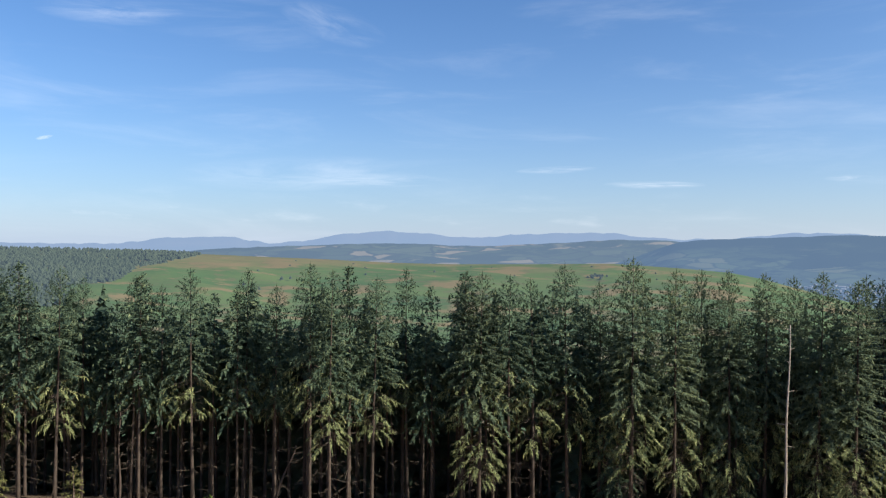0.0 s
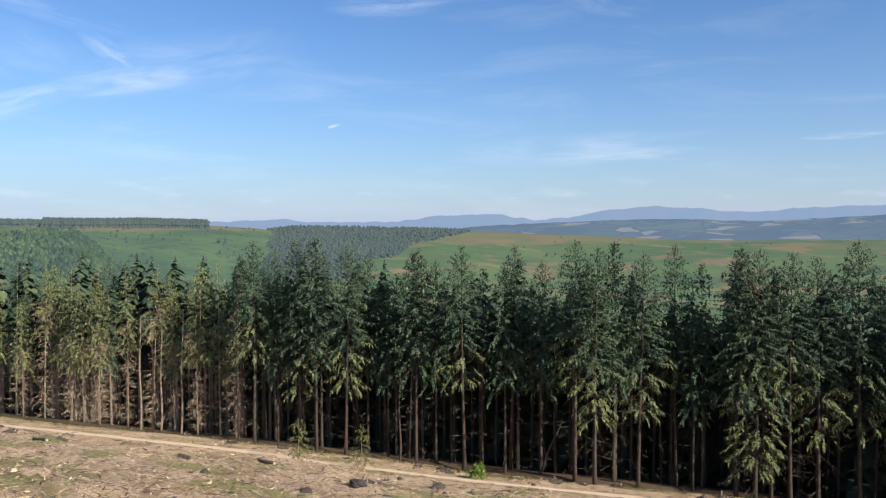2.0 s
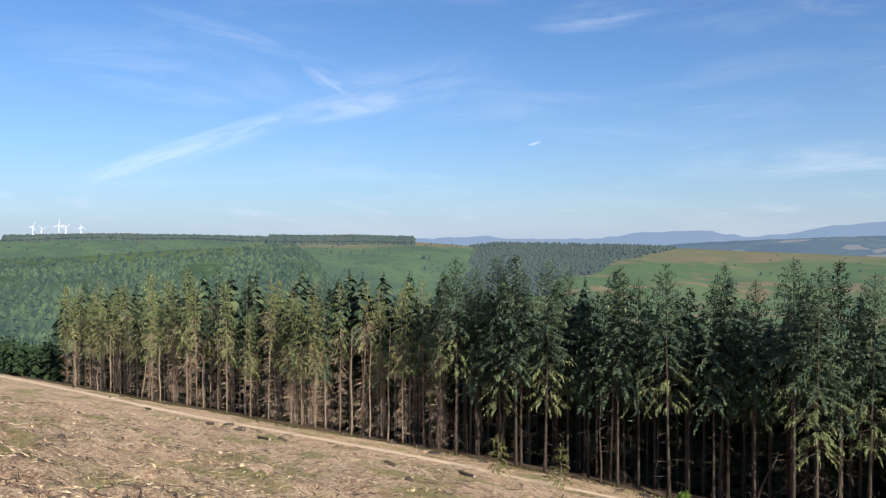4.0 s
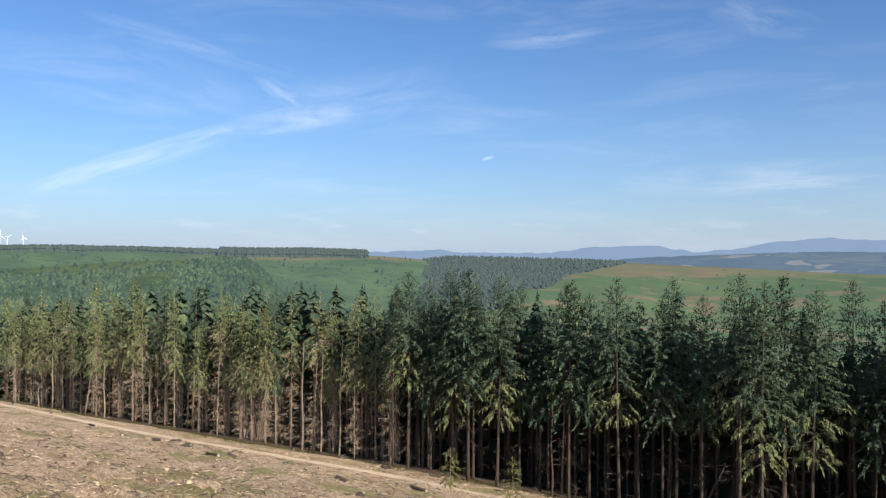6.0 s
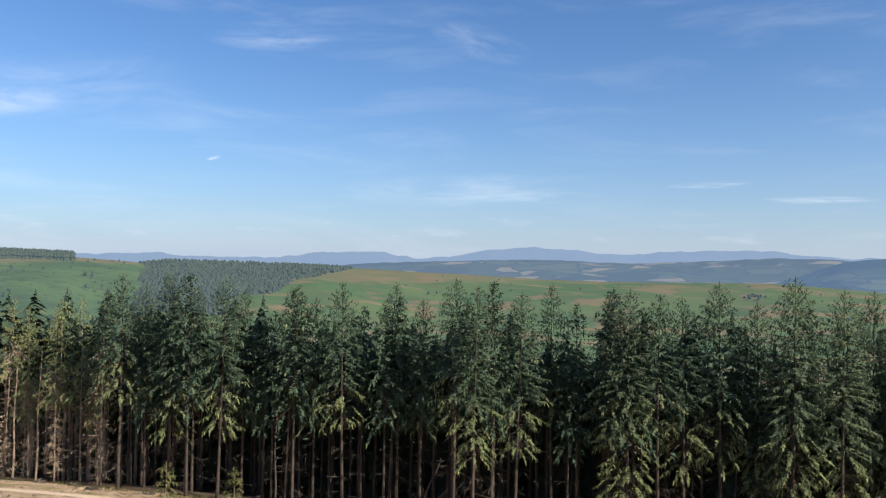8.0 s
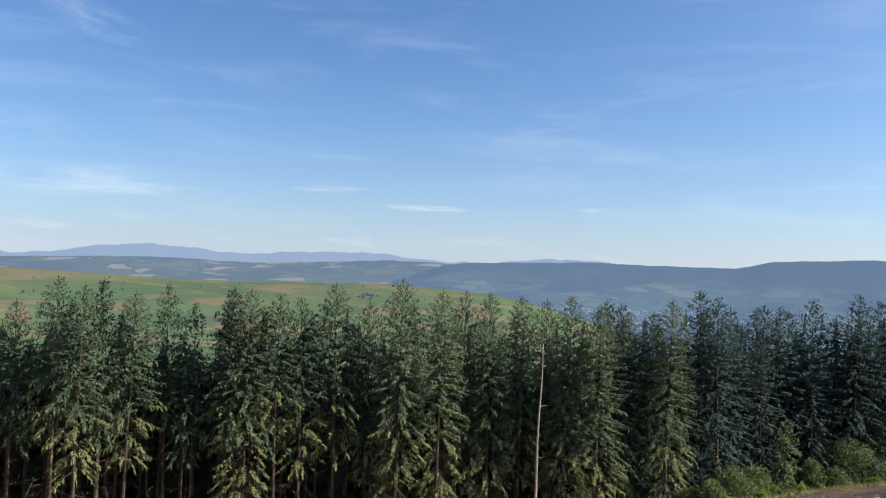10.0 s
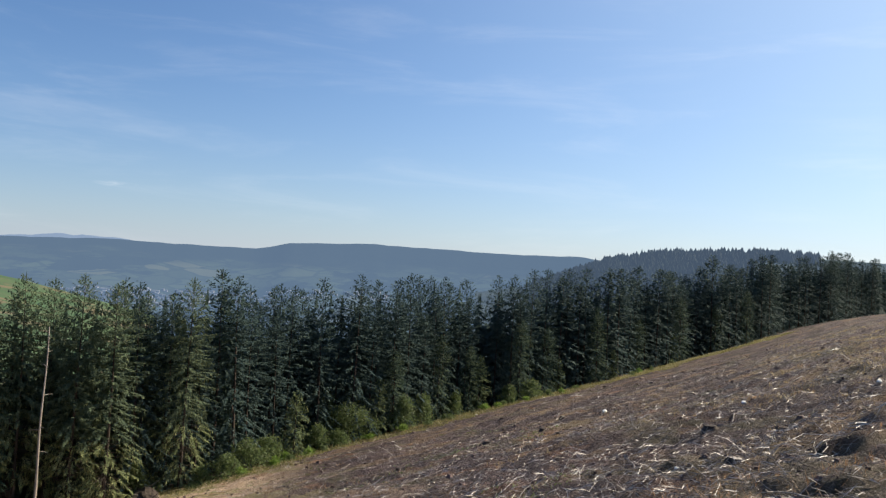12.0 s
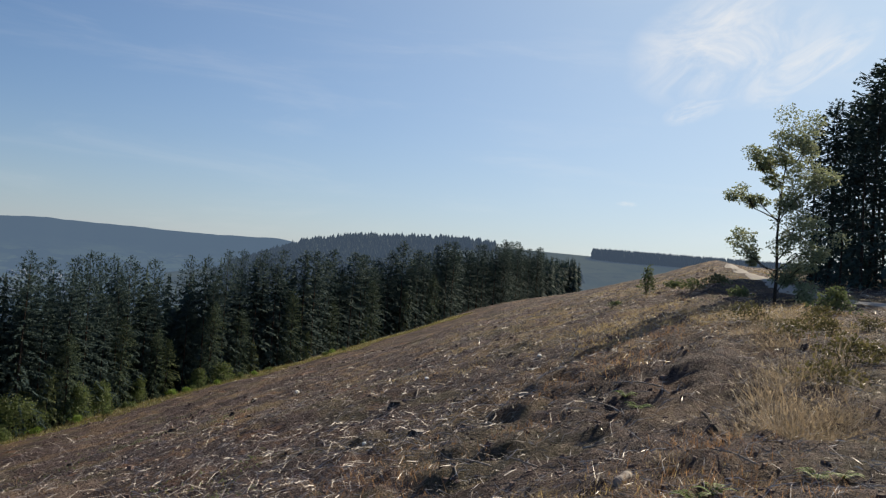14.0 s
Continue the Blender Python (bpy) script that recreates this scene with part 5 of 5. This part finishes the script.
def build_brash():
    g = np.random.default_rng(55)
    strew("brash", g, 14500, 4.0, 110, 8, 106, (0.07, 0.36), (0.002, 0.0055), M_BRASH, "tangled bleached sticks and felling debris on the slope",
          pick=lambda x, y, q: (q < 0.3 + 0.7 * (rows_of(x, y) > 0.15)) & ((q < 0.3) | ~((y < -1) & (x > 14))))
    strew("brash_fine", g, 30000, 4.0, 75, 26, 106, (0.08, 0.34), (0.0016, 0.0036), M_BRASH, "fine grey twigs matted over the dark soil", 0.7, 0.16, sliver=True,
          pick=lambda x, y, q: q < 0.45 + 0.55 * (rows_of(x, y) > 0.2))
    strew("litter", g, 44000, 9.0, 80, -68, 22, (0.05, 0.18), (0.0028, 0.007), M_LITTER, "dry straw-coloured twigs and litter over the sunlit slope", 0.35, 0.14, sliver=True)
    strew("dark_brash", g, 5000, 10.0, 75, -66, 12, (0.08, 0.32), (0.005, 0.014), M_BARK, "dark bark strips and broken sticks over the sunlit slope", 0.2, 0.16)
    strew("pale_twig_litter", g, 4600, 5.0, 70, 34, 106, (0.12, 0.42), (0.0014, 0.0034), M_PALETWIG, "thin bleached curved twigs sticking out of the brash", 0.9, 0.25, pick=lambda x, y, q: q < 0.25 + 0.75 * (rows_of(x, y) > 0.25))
    for name, n, r1, h0, h1, big, mat, label in (("soil_clods", 6000, 120, 28, 106, 0.062, M_CLOD, "dark clods of peaty soil and bark over the slope"),
                                                 ("bark_debris", 4500, 85, -68, 28, 0.046, M_DEBRIS, "chunks of bark, roots and broken wood over the sunlit slope")):
        clods = Soup()
        x, y, r = spots(g, n, 5 if h1 > 90 else 9, r1, h0, h1)
        for px, py, pr in zip(x, y, r):
            size = g.uniform(0.1, 1.0) ** 2 * big * (0.7 + pr / 28)
            k = 5
            ang = np.arange(k) * 6.283 / k + g.uniform(0, 6.28)
            z = float(gz(px, py))
            q = size * g.uniform(0.6, 1.6, k)
            q2 = q * g.uniform(0.4, 0.7, k)
            ring = [(px + q[j] * math.cos(ang[j]), py + q[j] * math.sin(ang[j]), z - 0.06) for j in range(k)]
            ring += [(px + q2[j] * math.cos(ang[j] + 0.3), py + q2[j] * math.sin(ang[j] + 0.3), z + size * g.uniform(0.2, 0.6)) for j in range(k)]
            clods.add(ring, [(j, (j + 1) % k, k + (j + 1) % k, k + j) for j in range(k)] + [tuple(range(k, 2 * k))])
        tagged(new(name, clods.mesh(name, mat)), label, "debris", kind="stuff")
    chips = Soup()
    x, y, r = spots(g, 8000, 9, 90, -68, 24)
    n = len(x)
    p = np.stack([x, y, gz(x, y) + 0.03], -1)
    d = np.stack([np.cos(g.uniform(0, 6.28, n)), np.sin(g.uniform(0, 6.28, n)), g.normal(0, 0.2, n)], -1)
    s = np.cross(d, np.array([0, 0, 1.0]) + g.normal(0, 0.3, (n, 3)))
    s /= np.linalg.norm(s, axis=1)[:, None]
    L = g.uniform(0.05, 0.15, n) * (0.6 + r / 60)
    chips.blades(p, p + d * L[:, None], s * (L * g.uniform(0.06, 0.2, n))[:, None])
    tagged(new("wood_chips", chips.mesh("wood_chips", M_CUT)), "pale splinters and bark slabs strewn over the clearing", "wood chips", kind="stuff")


build_brash()


def tufts(name, g, x, y, blades, height, width, mat, label, spread=0.18):
    n = len(x) * blades
    h = np.repeat(height * g.uniform(0.5, 1.2, len(x)), blades) * g.uniform(0.5, 1.1, n)
    bx, by = np.repeat(x, blades) + g.normal(0, spread, n), np.repeat(y, blades) + g.normal(0, spread, n)
    base = np.stack([bx, by, gz(bx, by) - 0.03], -1)
    a = g.uniform(0, 6.28, n)
    out = np.stack([np.cos(a), np.sin(a), np.zeros(n)], -1)
    tip = base + out * (h * g.uniform(0.3, 1.6, n))[:, None] + np.array([0, 0, 1.0]) * h[:, None]
    side = np.stack([-np.sin(a), np.cos(a), np.zeros(n)], -1) * (width * g.uniform(0.6, 1.4, n) * (0.6 + np.hypot(bx, by) / 30))[:, None]
    s = Soup()
    s.blades(base, tip, side)
    return tagged(new(name, s.mesh(name, mat)), label, "grass", kind="stuff")


g_t = np.random.default_rng(66)
x, y, r = spots(g_t, 3800, 5, 110, -68, 104)
keep = rough_noise(x / 6 + 5, y / 5) + 0.5 * (y < 16) * (x > 26) - 0.15 * (x > 8) > 0.25
tufts("dry_grass", g_t, x[keep], y[keep], 22, 0.13, 0.005, M_STRAW, "tufts of dry straw-coloured grass", 0.3)
x, y, r = spots(g_t, 2600, 12, 75, -66, 60)
keep = (rough_noise(x / 7 + 50, y / 5 + 9) > 0.25) | (np.abs(track_y(x) - 4.5 - y) < 2.2) & (g_t.uniform(0, 1, len(x)) < 0.5)
tufts("green_grass", g_t, x[keep], y[keep], 20, 0.09, 0.007, M_FERN, "patches of short green grass", 0.45)
# golden grass on the upper slope
x, y, r = spots(g_t, 2300, 22, 130, 72, 97)
keep = rough_noise(x / 5 + 15, y / 3 + 2) > -0.15
tufts("golden_grass", g_t, x[keep], y[keep], 18, 0.20, 0.005, M_STRAW, "golden dry grass over the upper slope", 0.5)
# rusty grass among the brash of the upper slope
x, y, r = spots(g_t, 900, 5.5, 70, 42, 100)
keep = rough_noise(x / 3 + 70, y / 2 + 31) > 0.3
tufts("rusty_grass", g_t, x[keep], y[keep], 22, 0.20, 0.004, M_RUST, "tufts of rust-coloured dead grass in the brash", 0.28)
# verge between track and trees
vx = g_t.uniform(-130, 70, 1500)
vy = edge_y(vx) - np.abs(g_t.normal(0.6, 1.3, len(vx)))
tufts("verge_grass", g_t, vx, vy, 8, 0.3, 0.010, M_VERGE, "rough green grass verge at the foot of the trees", 0.3)


FEATHERY = Soup()


def tussock(heading, r, radius, height, blades, seed):
    g = np.random.default_rng(seed)
    c = on_ground(heading, r)
    s = FEATHERY
    n = blades
    o = g.normal(0, radius * 0.6, (n, 2)) + 0.5 * radius * np.sin(g.integers(0, 6, n) * 1.7)[:, None] * np.array([1, 0.6])
    base = np.stack([o[:, 0], o[:, 1], gz(c[0] + o[:, 0], c[1] + o[:, 1]) - c[2] - 0.03], -1) + c
    h = height * g.uniform(0.2, 1.15, n) * np.exp(-(np.hypot(o[:, 0], o[:, 1]) / radius) ** 2 * 0.5)
    a = g.uniform(0, 6.28, n)
    lean = g.uniform(0.1, 1.25, n)
    tip = base + np.stack([np.cos(a) * h * lean + o[:, 0] * 0.5 + 0.15 * h, np.sin(a) * h * lean + o[:, 1] * 0.5, h * (1.05 - 0.35 * lean)], -1)
    side = np.stack([-np.sin(a), np.cos(a), np.zeros(n)], -1) * g.uniform(0.002, 0.0055, n)[:, None]
    s.blades(base, tip, side)
    # feathery seed heads
    m = g.random(n) < 0.5
    t2 = tip[m] + g.normal(0, 0.06, (m.sum(), 3))
    s.blades(t2 - (tip[m] - base[m]) * 0.12, t2 + (tip[m] - base[m]) * 0.08, side[m] * 2.2)


g_k = np.random.default_rng(123)
for i in range(58):
    r = 9.8 + 13.0 * g_k.uniform() ** 1.6
    heading = 95.4 - 0.10 * (r - 10) + 2.4 * g_k.normal()
    if 89.5 < heading < 101.5:
        tussock(heading, r, g_k.uniform(0.15, 0.5), g_k.uniform(0.2, 0.75) * (1 - 0.09 * abs(heading - 95.8)), 130, 500 + i)
for i in range(9):
    heading, r = 96.5 + 1.9 * g_k.normal(), g_k.uniform(13, 26)
    bush("bush", on_ground(heading, r), g_k.uniform(0.3, 0.6), g_k.uniform(0.8, 1.6), M_VERGE, 560 + i, "low olive scrub among the dry grass", 0.05, 600)
for i, (heading, r, rad, h) in enumerate(((93.0, 18.0, 0.5, 0.45), (91.0, 24.0, 0.7, 0.45), (92.0, 30.0, 0.9, 0.5), (89.5, 28.0, 0.8, 0.4), (95.2, 22.0, 0.6, 0.6), (90.0, 36.0, 1.2, 0.45),
                                          (76.5, 7.6, 0.14, 0.22), (73.8, 7.4, 0.12, 0.2), (74.5, 9.8, 0.2, 0.2), (79.5, 8.2, 0.12, 0.16), (88.0, 8.5, 0.2, 0.2))):
    tussock(heading, r, rad, h, int(260 + 260 * rad), 600 + i)


tagged(new("tall_dry_grass", FEATHERY.mesh("tall_dry_grass", M_TUSSOCK)), "tall feathery reddish dry grass below the birch", "grass", kind="stuff")


def stump(base, radius, height, seed, turn, fresh):
    g = np.random.default_rng(seed)
    root = new("tree_stump")
    root.location, root.rotation_euler = base, (g.normal(0, 0.06), g.normal(0, 0.06), turn)
    n = 14
    ang = np.arange(n) * 2 * np.pi / n
    fl = 1 + 0.14 * np.sin(ang * 5 + seed) + g.normal(0, 0.04, n)
    rings = []
    for k, z in ((1.55, -0.15), (1.2, 0.06), (1.03, height * 0.45), (0.97, height)):
        q = radius * (k * (1 + (fl - 1) * (1.8 if z < 0.1 else 0.7)))
        rings.append(np.stack([q * np.cos(ang), q * np.sin(ang), np.full(n, z)], -1))
    s = Soup()
    s.add(np.concatenate(rings), [(i * n + j, i * n + (j + 1) % n, (i + 1) * n + (j + 1) % n, (i + 1) * n + j) for i in range(3) for j in range(n)])
    part("bark", s.mesh("bark", M_BARK, True), root)
    c = Soup()
    top = rings[-1] * np.array([0.99, 0.99, 1]) + np.array([0, 0, 0.0])
    c.add(np.concatenate([top, [[0, 0, height + 0.015]]]), [(j, (j + 1) % n, n) for j in range(n)])
    part("cut_face", c.mesh("cut_face", M_DEADWOOD if fresh else M_BARK), root, "weathered sawn top")
    return tagged(root, "low sawn conifer stump among the brash", "stump", "stumps on the cleared slope")


g_s = np.random.default_rng(88)
done = []
for i in range(400):
    r = math.exp(g_s.uniform(math.log(11), math.log(60)))
    heading = g_s.uniform(-62, 96)
    p = on_ground(heading, r)
    if p[1] > float(edge_y(p[0])) - 8 or heading > 90 or (heading > 58 and r < 15) or (74 < heading < 84 and r < 30) or any((p[0] - q[0]) ** 2 + (p[1] - q[1]) ** 2 < 4.0 for q in done):
        continue
    done.append(p)
    stump(p, g_s.uniform(0.10, 0.18), g_s.uniform(0.08, 0.20), i, g_s.uniform(0, 6.28), g_s.random() < 0.3)
    if len(done) > 44:
        break


def log(p, length, radius, turn, mat, label, seed):
    g = np.random.default_rng(seed)
    s = np.linspace(-0.5, 0.5, 7)
    x, y = p[0] + np.cos(turn) * s * length, p[1] + np.sin(turn) * s * length
    z = np.polyval(np.polyfit(s, gz(x, y), 1), s) + radius * 0.8
    root = new("log")
    root.location = (p[0], p[1], float(z[3]))
    b = Soup()
    b.tube(np.stack([x - p[0], y - p[1], z - z[3] + g.normal(0, 0.01, 7)], -1), radius * (1 + g.normal(0, 0.06, 7)), 9)
    part("stem", b.mesh("stem", mat, True), root)
    for k in range(2):
        e = -1 if k else 1
        c = Soup()
        i = 0 if k else -1
        c.tube([(x[i] - p[0], y[i] - p[1], z[i] - z[3]), (x[i] - p[0] + e * np.cos(turn) * 0.012, y[i] - p[1] + e * np.sin(turn) * 0.012, z[i] - z[3])], [radius * 0.94] * 2, 9)
        part("cut_end", c.mesh("cut_end", M_DEADWOOD), root, "weathered sawn end")
    return tagged(root, label, "log", "logs left on the slope")


for i, (heading, el, L, rad, turn, dark) in enumerate(((-58.1, -9.7, 1.1, 0.10, -0.4, 1), (-55.9, -10.5, 0.8, 0.14, -0.3, 1), (-53.5, -11.4, 1.7, 0.10, -0.25, 1), (-51.7, -12.2, 0.9, 0.13, -0.6, 1), (-49.5, -12.7, 0.7, 0.12, 0.5, 1),
                                                       (-45.9, -13.8, 1.6, 0.10, -0.25, 1), (-44.6, -14.0, 0.6, 0.11, 0.6, 1), (-37.0, -15.9, 0.8, 0.12, 0.1, 1), (-31.5, -16.7, 1.3, 0.10, -0.2, 1),
                                                       (84.8, -13.4, 0.34, 0.045, -0.2, 0), (70.0, -9.0, 0.9, 0.02, 0.3, 0), (90.5, -9.0, 0.9, 0.02, 0.3, 1))):
    log(sight(heading, el), L, rad, turn, M_BARK if dark else M_DEADWOOD, "dark weathered log lying in the brash" if dark else "bleached broken branch lying on the soil", 900 + i)


def debris_heap(base, size, seed):
    """A low dark heap of root plate, bark and broken sticks."""
    g = np.random.default_rng(seed)
    root = new("debris_heap")
    root.location, root.rotation_euler = base, (0, 0, g.uniform(0, 6.28))
    bm = bmesh.new()
    bmesh.ops.create_icosphere(bm, subdivisions=3, radius=size)
    for v_ in bm.verts:
        n_ = 1 + 0.35 * float(rough_noise(np.array(v_.co.x / size * 2.1 + seed), np.array(v_.co.y / size * 2.1 + v_.co.z / size))) + g.uniform(-0.07, 0.07)
        v_.co = Vector((v_.co.x * 1.5 * n_, v_.co.y * 0.8 * n_, v_.co.z * 0.45 * n_))
    me = bpy.data.meshes.new("soil_mound")
    bm.to_mesh(me)
    bm.free()
    me.materials.append(M_BARK)
    part("soil_mound", me, root, "dark peaty root plate")
    for i in range(7):
        st = Soup()
        b = np.array([g.uniform(-1.2, 1.2), g.uniform(-0.6, 0.6), 0.15]) * size
        e = b + np.array([g.uniform(-1, 1), g.uniform(-1, 1), g.uniform(0.1, 0.7)]) * size * g.uniform(0.6, 1.5)
        st.tube([b, (b + e) / 2 + g.normal(0, 0.04, 3), e], [0.035, 0.028, 0.012], 5)
        part("stick", st.mesh("stick", M_DEADWOOD if i % 3 == 0 else M_BARK), root)
    return tagged(root, "low dark heap of roots and broken sticks", "debris heap", "debris heaps on the slope")


g_d = np.random.default_rng(321)
for i in range(34):
    heading = g_d.uniform(-62, 4)
    p = before_edge(heading, 16.5 + abs(g_d.normal(0, 6.0)) if i % 4 else g_d.uniform(3.0, 6.5))
    debris_heap(p, g_d.uniform(0.18, 0.45), 2000 + i)
for i in range(16):
    p = before_edge(g_d.uniform(-60, 10), g_d.uniform(0.8, 3.5))
    debris_heap(p, g_d.uniform(0.25, 0.5), 2100 + i)


def forked_branch(base, length, turn, seed):
    """A bleached dead branch with side shoots, lying over the soil."""
    g = np.random.default_rng(seed)
    root = new("dead_branch")
    root.location, root.rotation_euler = base, (0, 0, turn)
    stem, s = Soup(), np.linspace(0, 1, 6)
    p = np.stack([length * s, 0.08 * length * np.sin(s * 5 + seed), 0.05 + 0.05 * length * np.sin(s * 3.1)], -1)
    stem.tube(p, np.linspace(0.016, 0.004, 6) * length ** 0.5, 6)
    part("stem", stem.mesh("stem", M_DEADWOOD, True), root)
    for i in range(5):
        k = g.uniform(0.15, 0.9)
        b = np.array([np.interp(k, s, p[:, j]) for j in range(3)])
        e = b + length * g.uniform(0.12, 0.35) * np.array([g.uniform(0.3, 1), g.choice([-1, 1]) * g.uniform(0.5, 1), g.uniform(0.0, 0.45)])
        st = Soup()
        st.tube([b, (b + e) / 2 + g.normal(0, 0.02, 3), e], [0.008, 0.006, 0.002], 4)
        part("twig", st.mesh("twig", M_DEADWOOD), root)
    return tagged(root, "bleached forked dead branch lying on the brash", "dead branch", "dead branches on the slope")


for i, (heading, el, length, turn) in enumerate(((75.6, -13.6, 0.75, 1.9), (81.9, -11.8, 0.7, -0.6), (63.5, -12.9, 0.9, 0.5), (73.0, -14.6, 0.8, 0.1), (78.9, -13.4, 0.5, 1.2), (93.6, -11.4, 0.6, 0.9), (88.6, -12.5, 0.5, 0.3),
                                                 (68.0, -10.5, 1.0, 0.2), (84.0, -9.0, 0.9, 0.7), (72.0, -8.2, 1.1, 2.3), (97.0, -7.0, 1.0, 0.6), (60.0, -11.2, 1.1, -0.2), (87.0, -7.0, 0.8, 2.0))):
    forked_branch(sight(heading, el), length, turn, 40 + i)


def stone(base, size, seed):
    g = np.random.default_rng(seed)
    bm = bmesh.new()
    bmesh.ops.create_icosphere(bm, subdivisions=2, radius=size)
    for v_ in bm.verts:
        v_.co = Vector((v_.co.x * 1.2, v_.co.y * 0.8, v_.co.z * 0.7)) * (1 + g.uniform(-0.18, 0.18))
    me = bpy.data.meshes.new("stone")
    bm.to_mesh(me)
    bm.free()
    me.materials.append(M_STONE)
    ob_ = new("stone", me)
    ob_.location = base + np.array([0, 0, size * 0.3])
    return tagged(ob_, "small pale stone among the brash", "stone", "pale stones")


M_STONE = mat_islands("pale_stone", (0.62, 0.60, 0.57), (0.74, 0.72, 0.69), (0.5, 0.48, 0.45))
for i, (heading, el, size) in enumerate(((78.5, -5.6, 0.13), (70.6, -7.8, 0.09), (61.5, -9.3, 0.08), (66.5, -12.6, 0.05), (-44.0, -12.9, 0.1))):
    spot = sight(heading, el)
    stone(spot, 0.0042 * float(np.hypot(spot[0], spot[1])) * (0.7 + size), i)
debris_heap(before_edge(30.2, 3.5), 1.3, 991)
# bright grass strip along the foot of the trees
gx = g_t.uniform(36, 200, 2700)
gy = edge_y(gx) - g_t.uniform(1.5, 9.0, len(gx))
tufts("bank_grass", g_t, gx, gy, 9, 0.36, 0.008, M_BANK, "tawny green grass strip at the foot of the spruces", 0.5)


def fern(heading, r, size, seed):
    g = np.random.default_rng(seed)
    root = new("fern")
    root.location = on_ground(heading, r)
    for i in range(9):
        a = g.uniform(0, 6.28)
        o = np.array([math.cos(a), math.sin(a), 0])
        s = np.linspace(0, 1, 14)
        path = size * (s[:, None] * o * 0.8 + np.array([0, 0, 1.0]) * (0.9 * s - 0.75 * s ** 2)[:, None])
        lat = np.array([-o[1], o[0], 0])
        f = Soup()
        for e in (1, -1):
            base = path[2:]
            L = size * 0.26 * (1.05 - s[2:])
            f.blades(base, base + (lat * e + o * 0.35 - np.array([0, 0, 0.15])) * L[:, None], np.tile(o * size * 0.03, (12, 1)))
        f.tube(path[::4], [0.006, 0.005, 0.004, 0.002], 3)
        part("frond", f.mesh("frond", M_FERN), root)
    return tagged(root, "fresh green fern in the brash", "fern", "ferns")


for i, (heading, r, size) in enumerate(((89.7, 7.2, 0.42), (90.8, 7.5, 0.4), (97.0, 8.2, 0.4), (98.5, 8.4, 0.35), (85.5, 12.5, 0.5), (84.6, 13.5, 0.45), (73.0, 7.8, 0.35), (71.5, 7.9, 0.3))):
    fern(heading, r, size * 0.7, 700 + i)

# ---------------------------------------------------------------- far away: turbines, town


def mat_plain(name, color, rough=0.6, haze=0.0):
    m, t, p = material(name)
    return finish(m, t, blend(t, noise_tex(t, p, 2.0), color, tuple(c * 0.9 for c in color)), rough, haze=haze)


M_WHITE = mat_plain("turbine_white", (0.8, 0.8, 0.8), 0.5, 0.1)


def turbine(heading, r, base_el, height, spin, seed):
    root = new("wind_turbine")
    x, y = at(heading, r)
    root.location = (x, y, EYE[2] + r * math.tan(radians(base_el)))
    root.rotation_euler = (0, 0, math.atan2(-x, y) + 0.3)
    s = Soup()
    s.tube([(0, 0, -40), (0, 0, height)], [1.6, 0.9], 10)
    part("tower", s.mesh("tower", M_WHITE, True), root)
    s = Soup()
    s.tube([(0, 2.2, height + 0.6), (0, -2.4, height + 0.6)], [1.1, 1.3], 8)
    part("nacelle", s.mesh("nacelle", M_WHITE), root)
    for i in range(3):
        a = spin + i * 2.0944
        d = np.array([math.sin(a), 0, math.cos(a)])
        e = np.array([math.cos(a), 0, -math.sin(a)])
        c = np.array([0, -2.8, height + 0.6])
        L = height * 0.62
        s = Soup()
        s.tube([c, c + d * L * 0.25, c + d * L], [0.8, 1.2, 0.3], 5)
        part("blade", s.mesh("blade", M_WHITE), root)
    return tagged(root, "white three-bladed wind turbine on the moor", "wind turbine", "wind turbines")


for i, (heading, base, h) in enumerate(((-60.4, 0.2, 42), (-59.9, 0.15, 36), (-58.9, 0.2, 52), (-58.5, 0.25, 40), (-57.6, 0.3, 34))):
    turbine(heading, 4300, base, h, 0.4 + i * 0.9, i)

def mat_houses():
    m, t, p = material("far_house_walls")
    c = blend(t, island_of(t), (0.10, 0.10, 0.10), (0.42, 0.40, 0.39))
    return finish(m, t, c, 0.8, haze=0.55, haze_color=BLUE_HAZE)


M_HOUSE = mat_houses()


def build_town():
    g = np.random.default_rng(99)
    s = Soup()
    for i in range(520):
        heading = g.uniform(22, 46)
        x, y, z = H_RIDGE(heading, g.uniform(0.28, 0.43))
        a = radians(heading) + g.choice([0.2, 0.5])
        w, d, h, q = g.uniform(5, 10), 5.0, 1.8, 1.4
        c, n = math.cos(a), math.sin(a)
        pts = [(-w / 2, -d / 2, -5), (w / 2, -d / 2, -5), (w / 2, d / 2, -5), (-w / 2, d / 2, -5), (-w / 2, -d / 2, h), (w / 2, -d / 2, h), (w / 2, d / 2, h), (-w / 2, d / 2, h), (-w / 2, 0, h + q), (w / 2, 0, h + q)]
        s.add([(x + px * c + py * n, y - px * n + py * c, z + pz) for px, py, pz in pts], [(0, 1, 5, 4), (1, 2, 6, 9, 5), (2, 3, 7, 6), (3, 0, 4, 8, 7), (4, 5, 9, 8), (6, 7, 8, 9)])
    tagged(new("town_houses", s.mesh("town_houses", M_HOUSE)), "pale rows of small houses in the valley town", "houses", kind="stuff")


build_town()
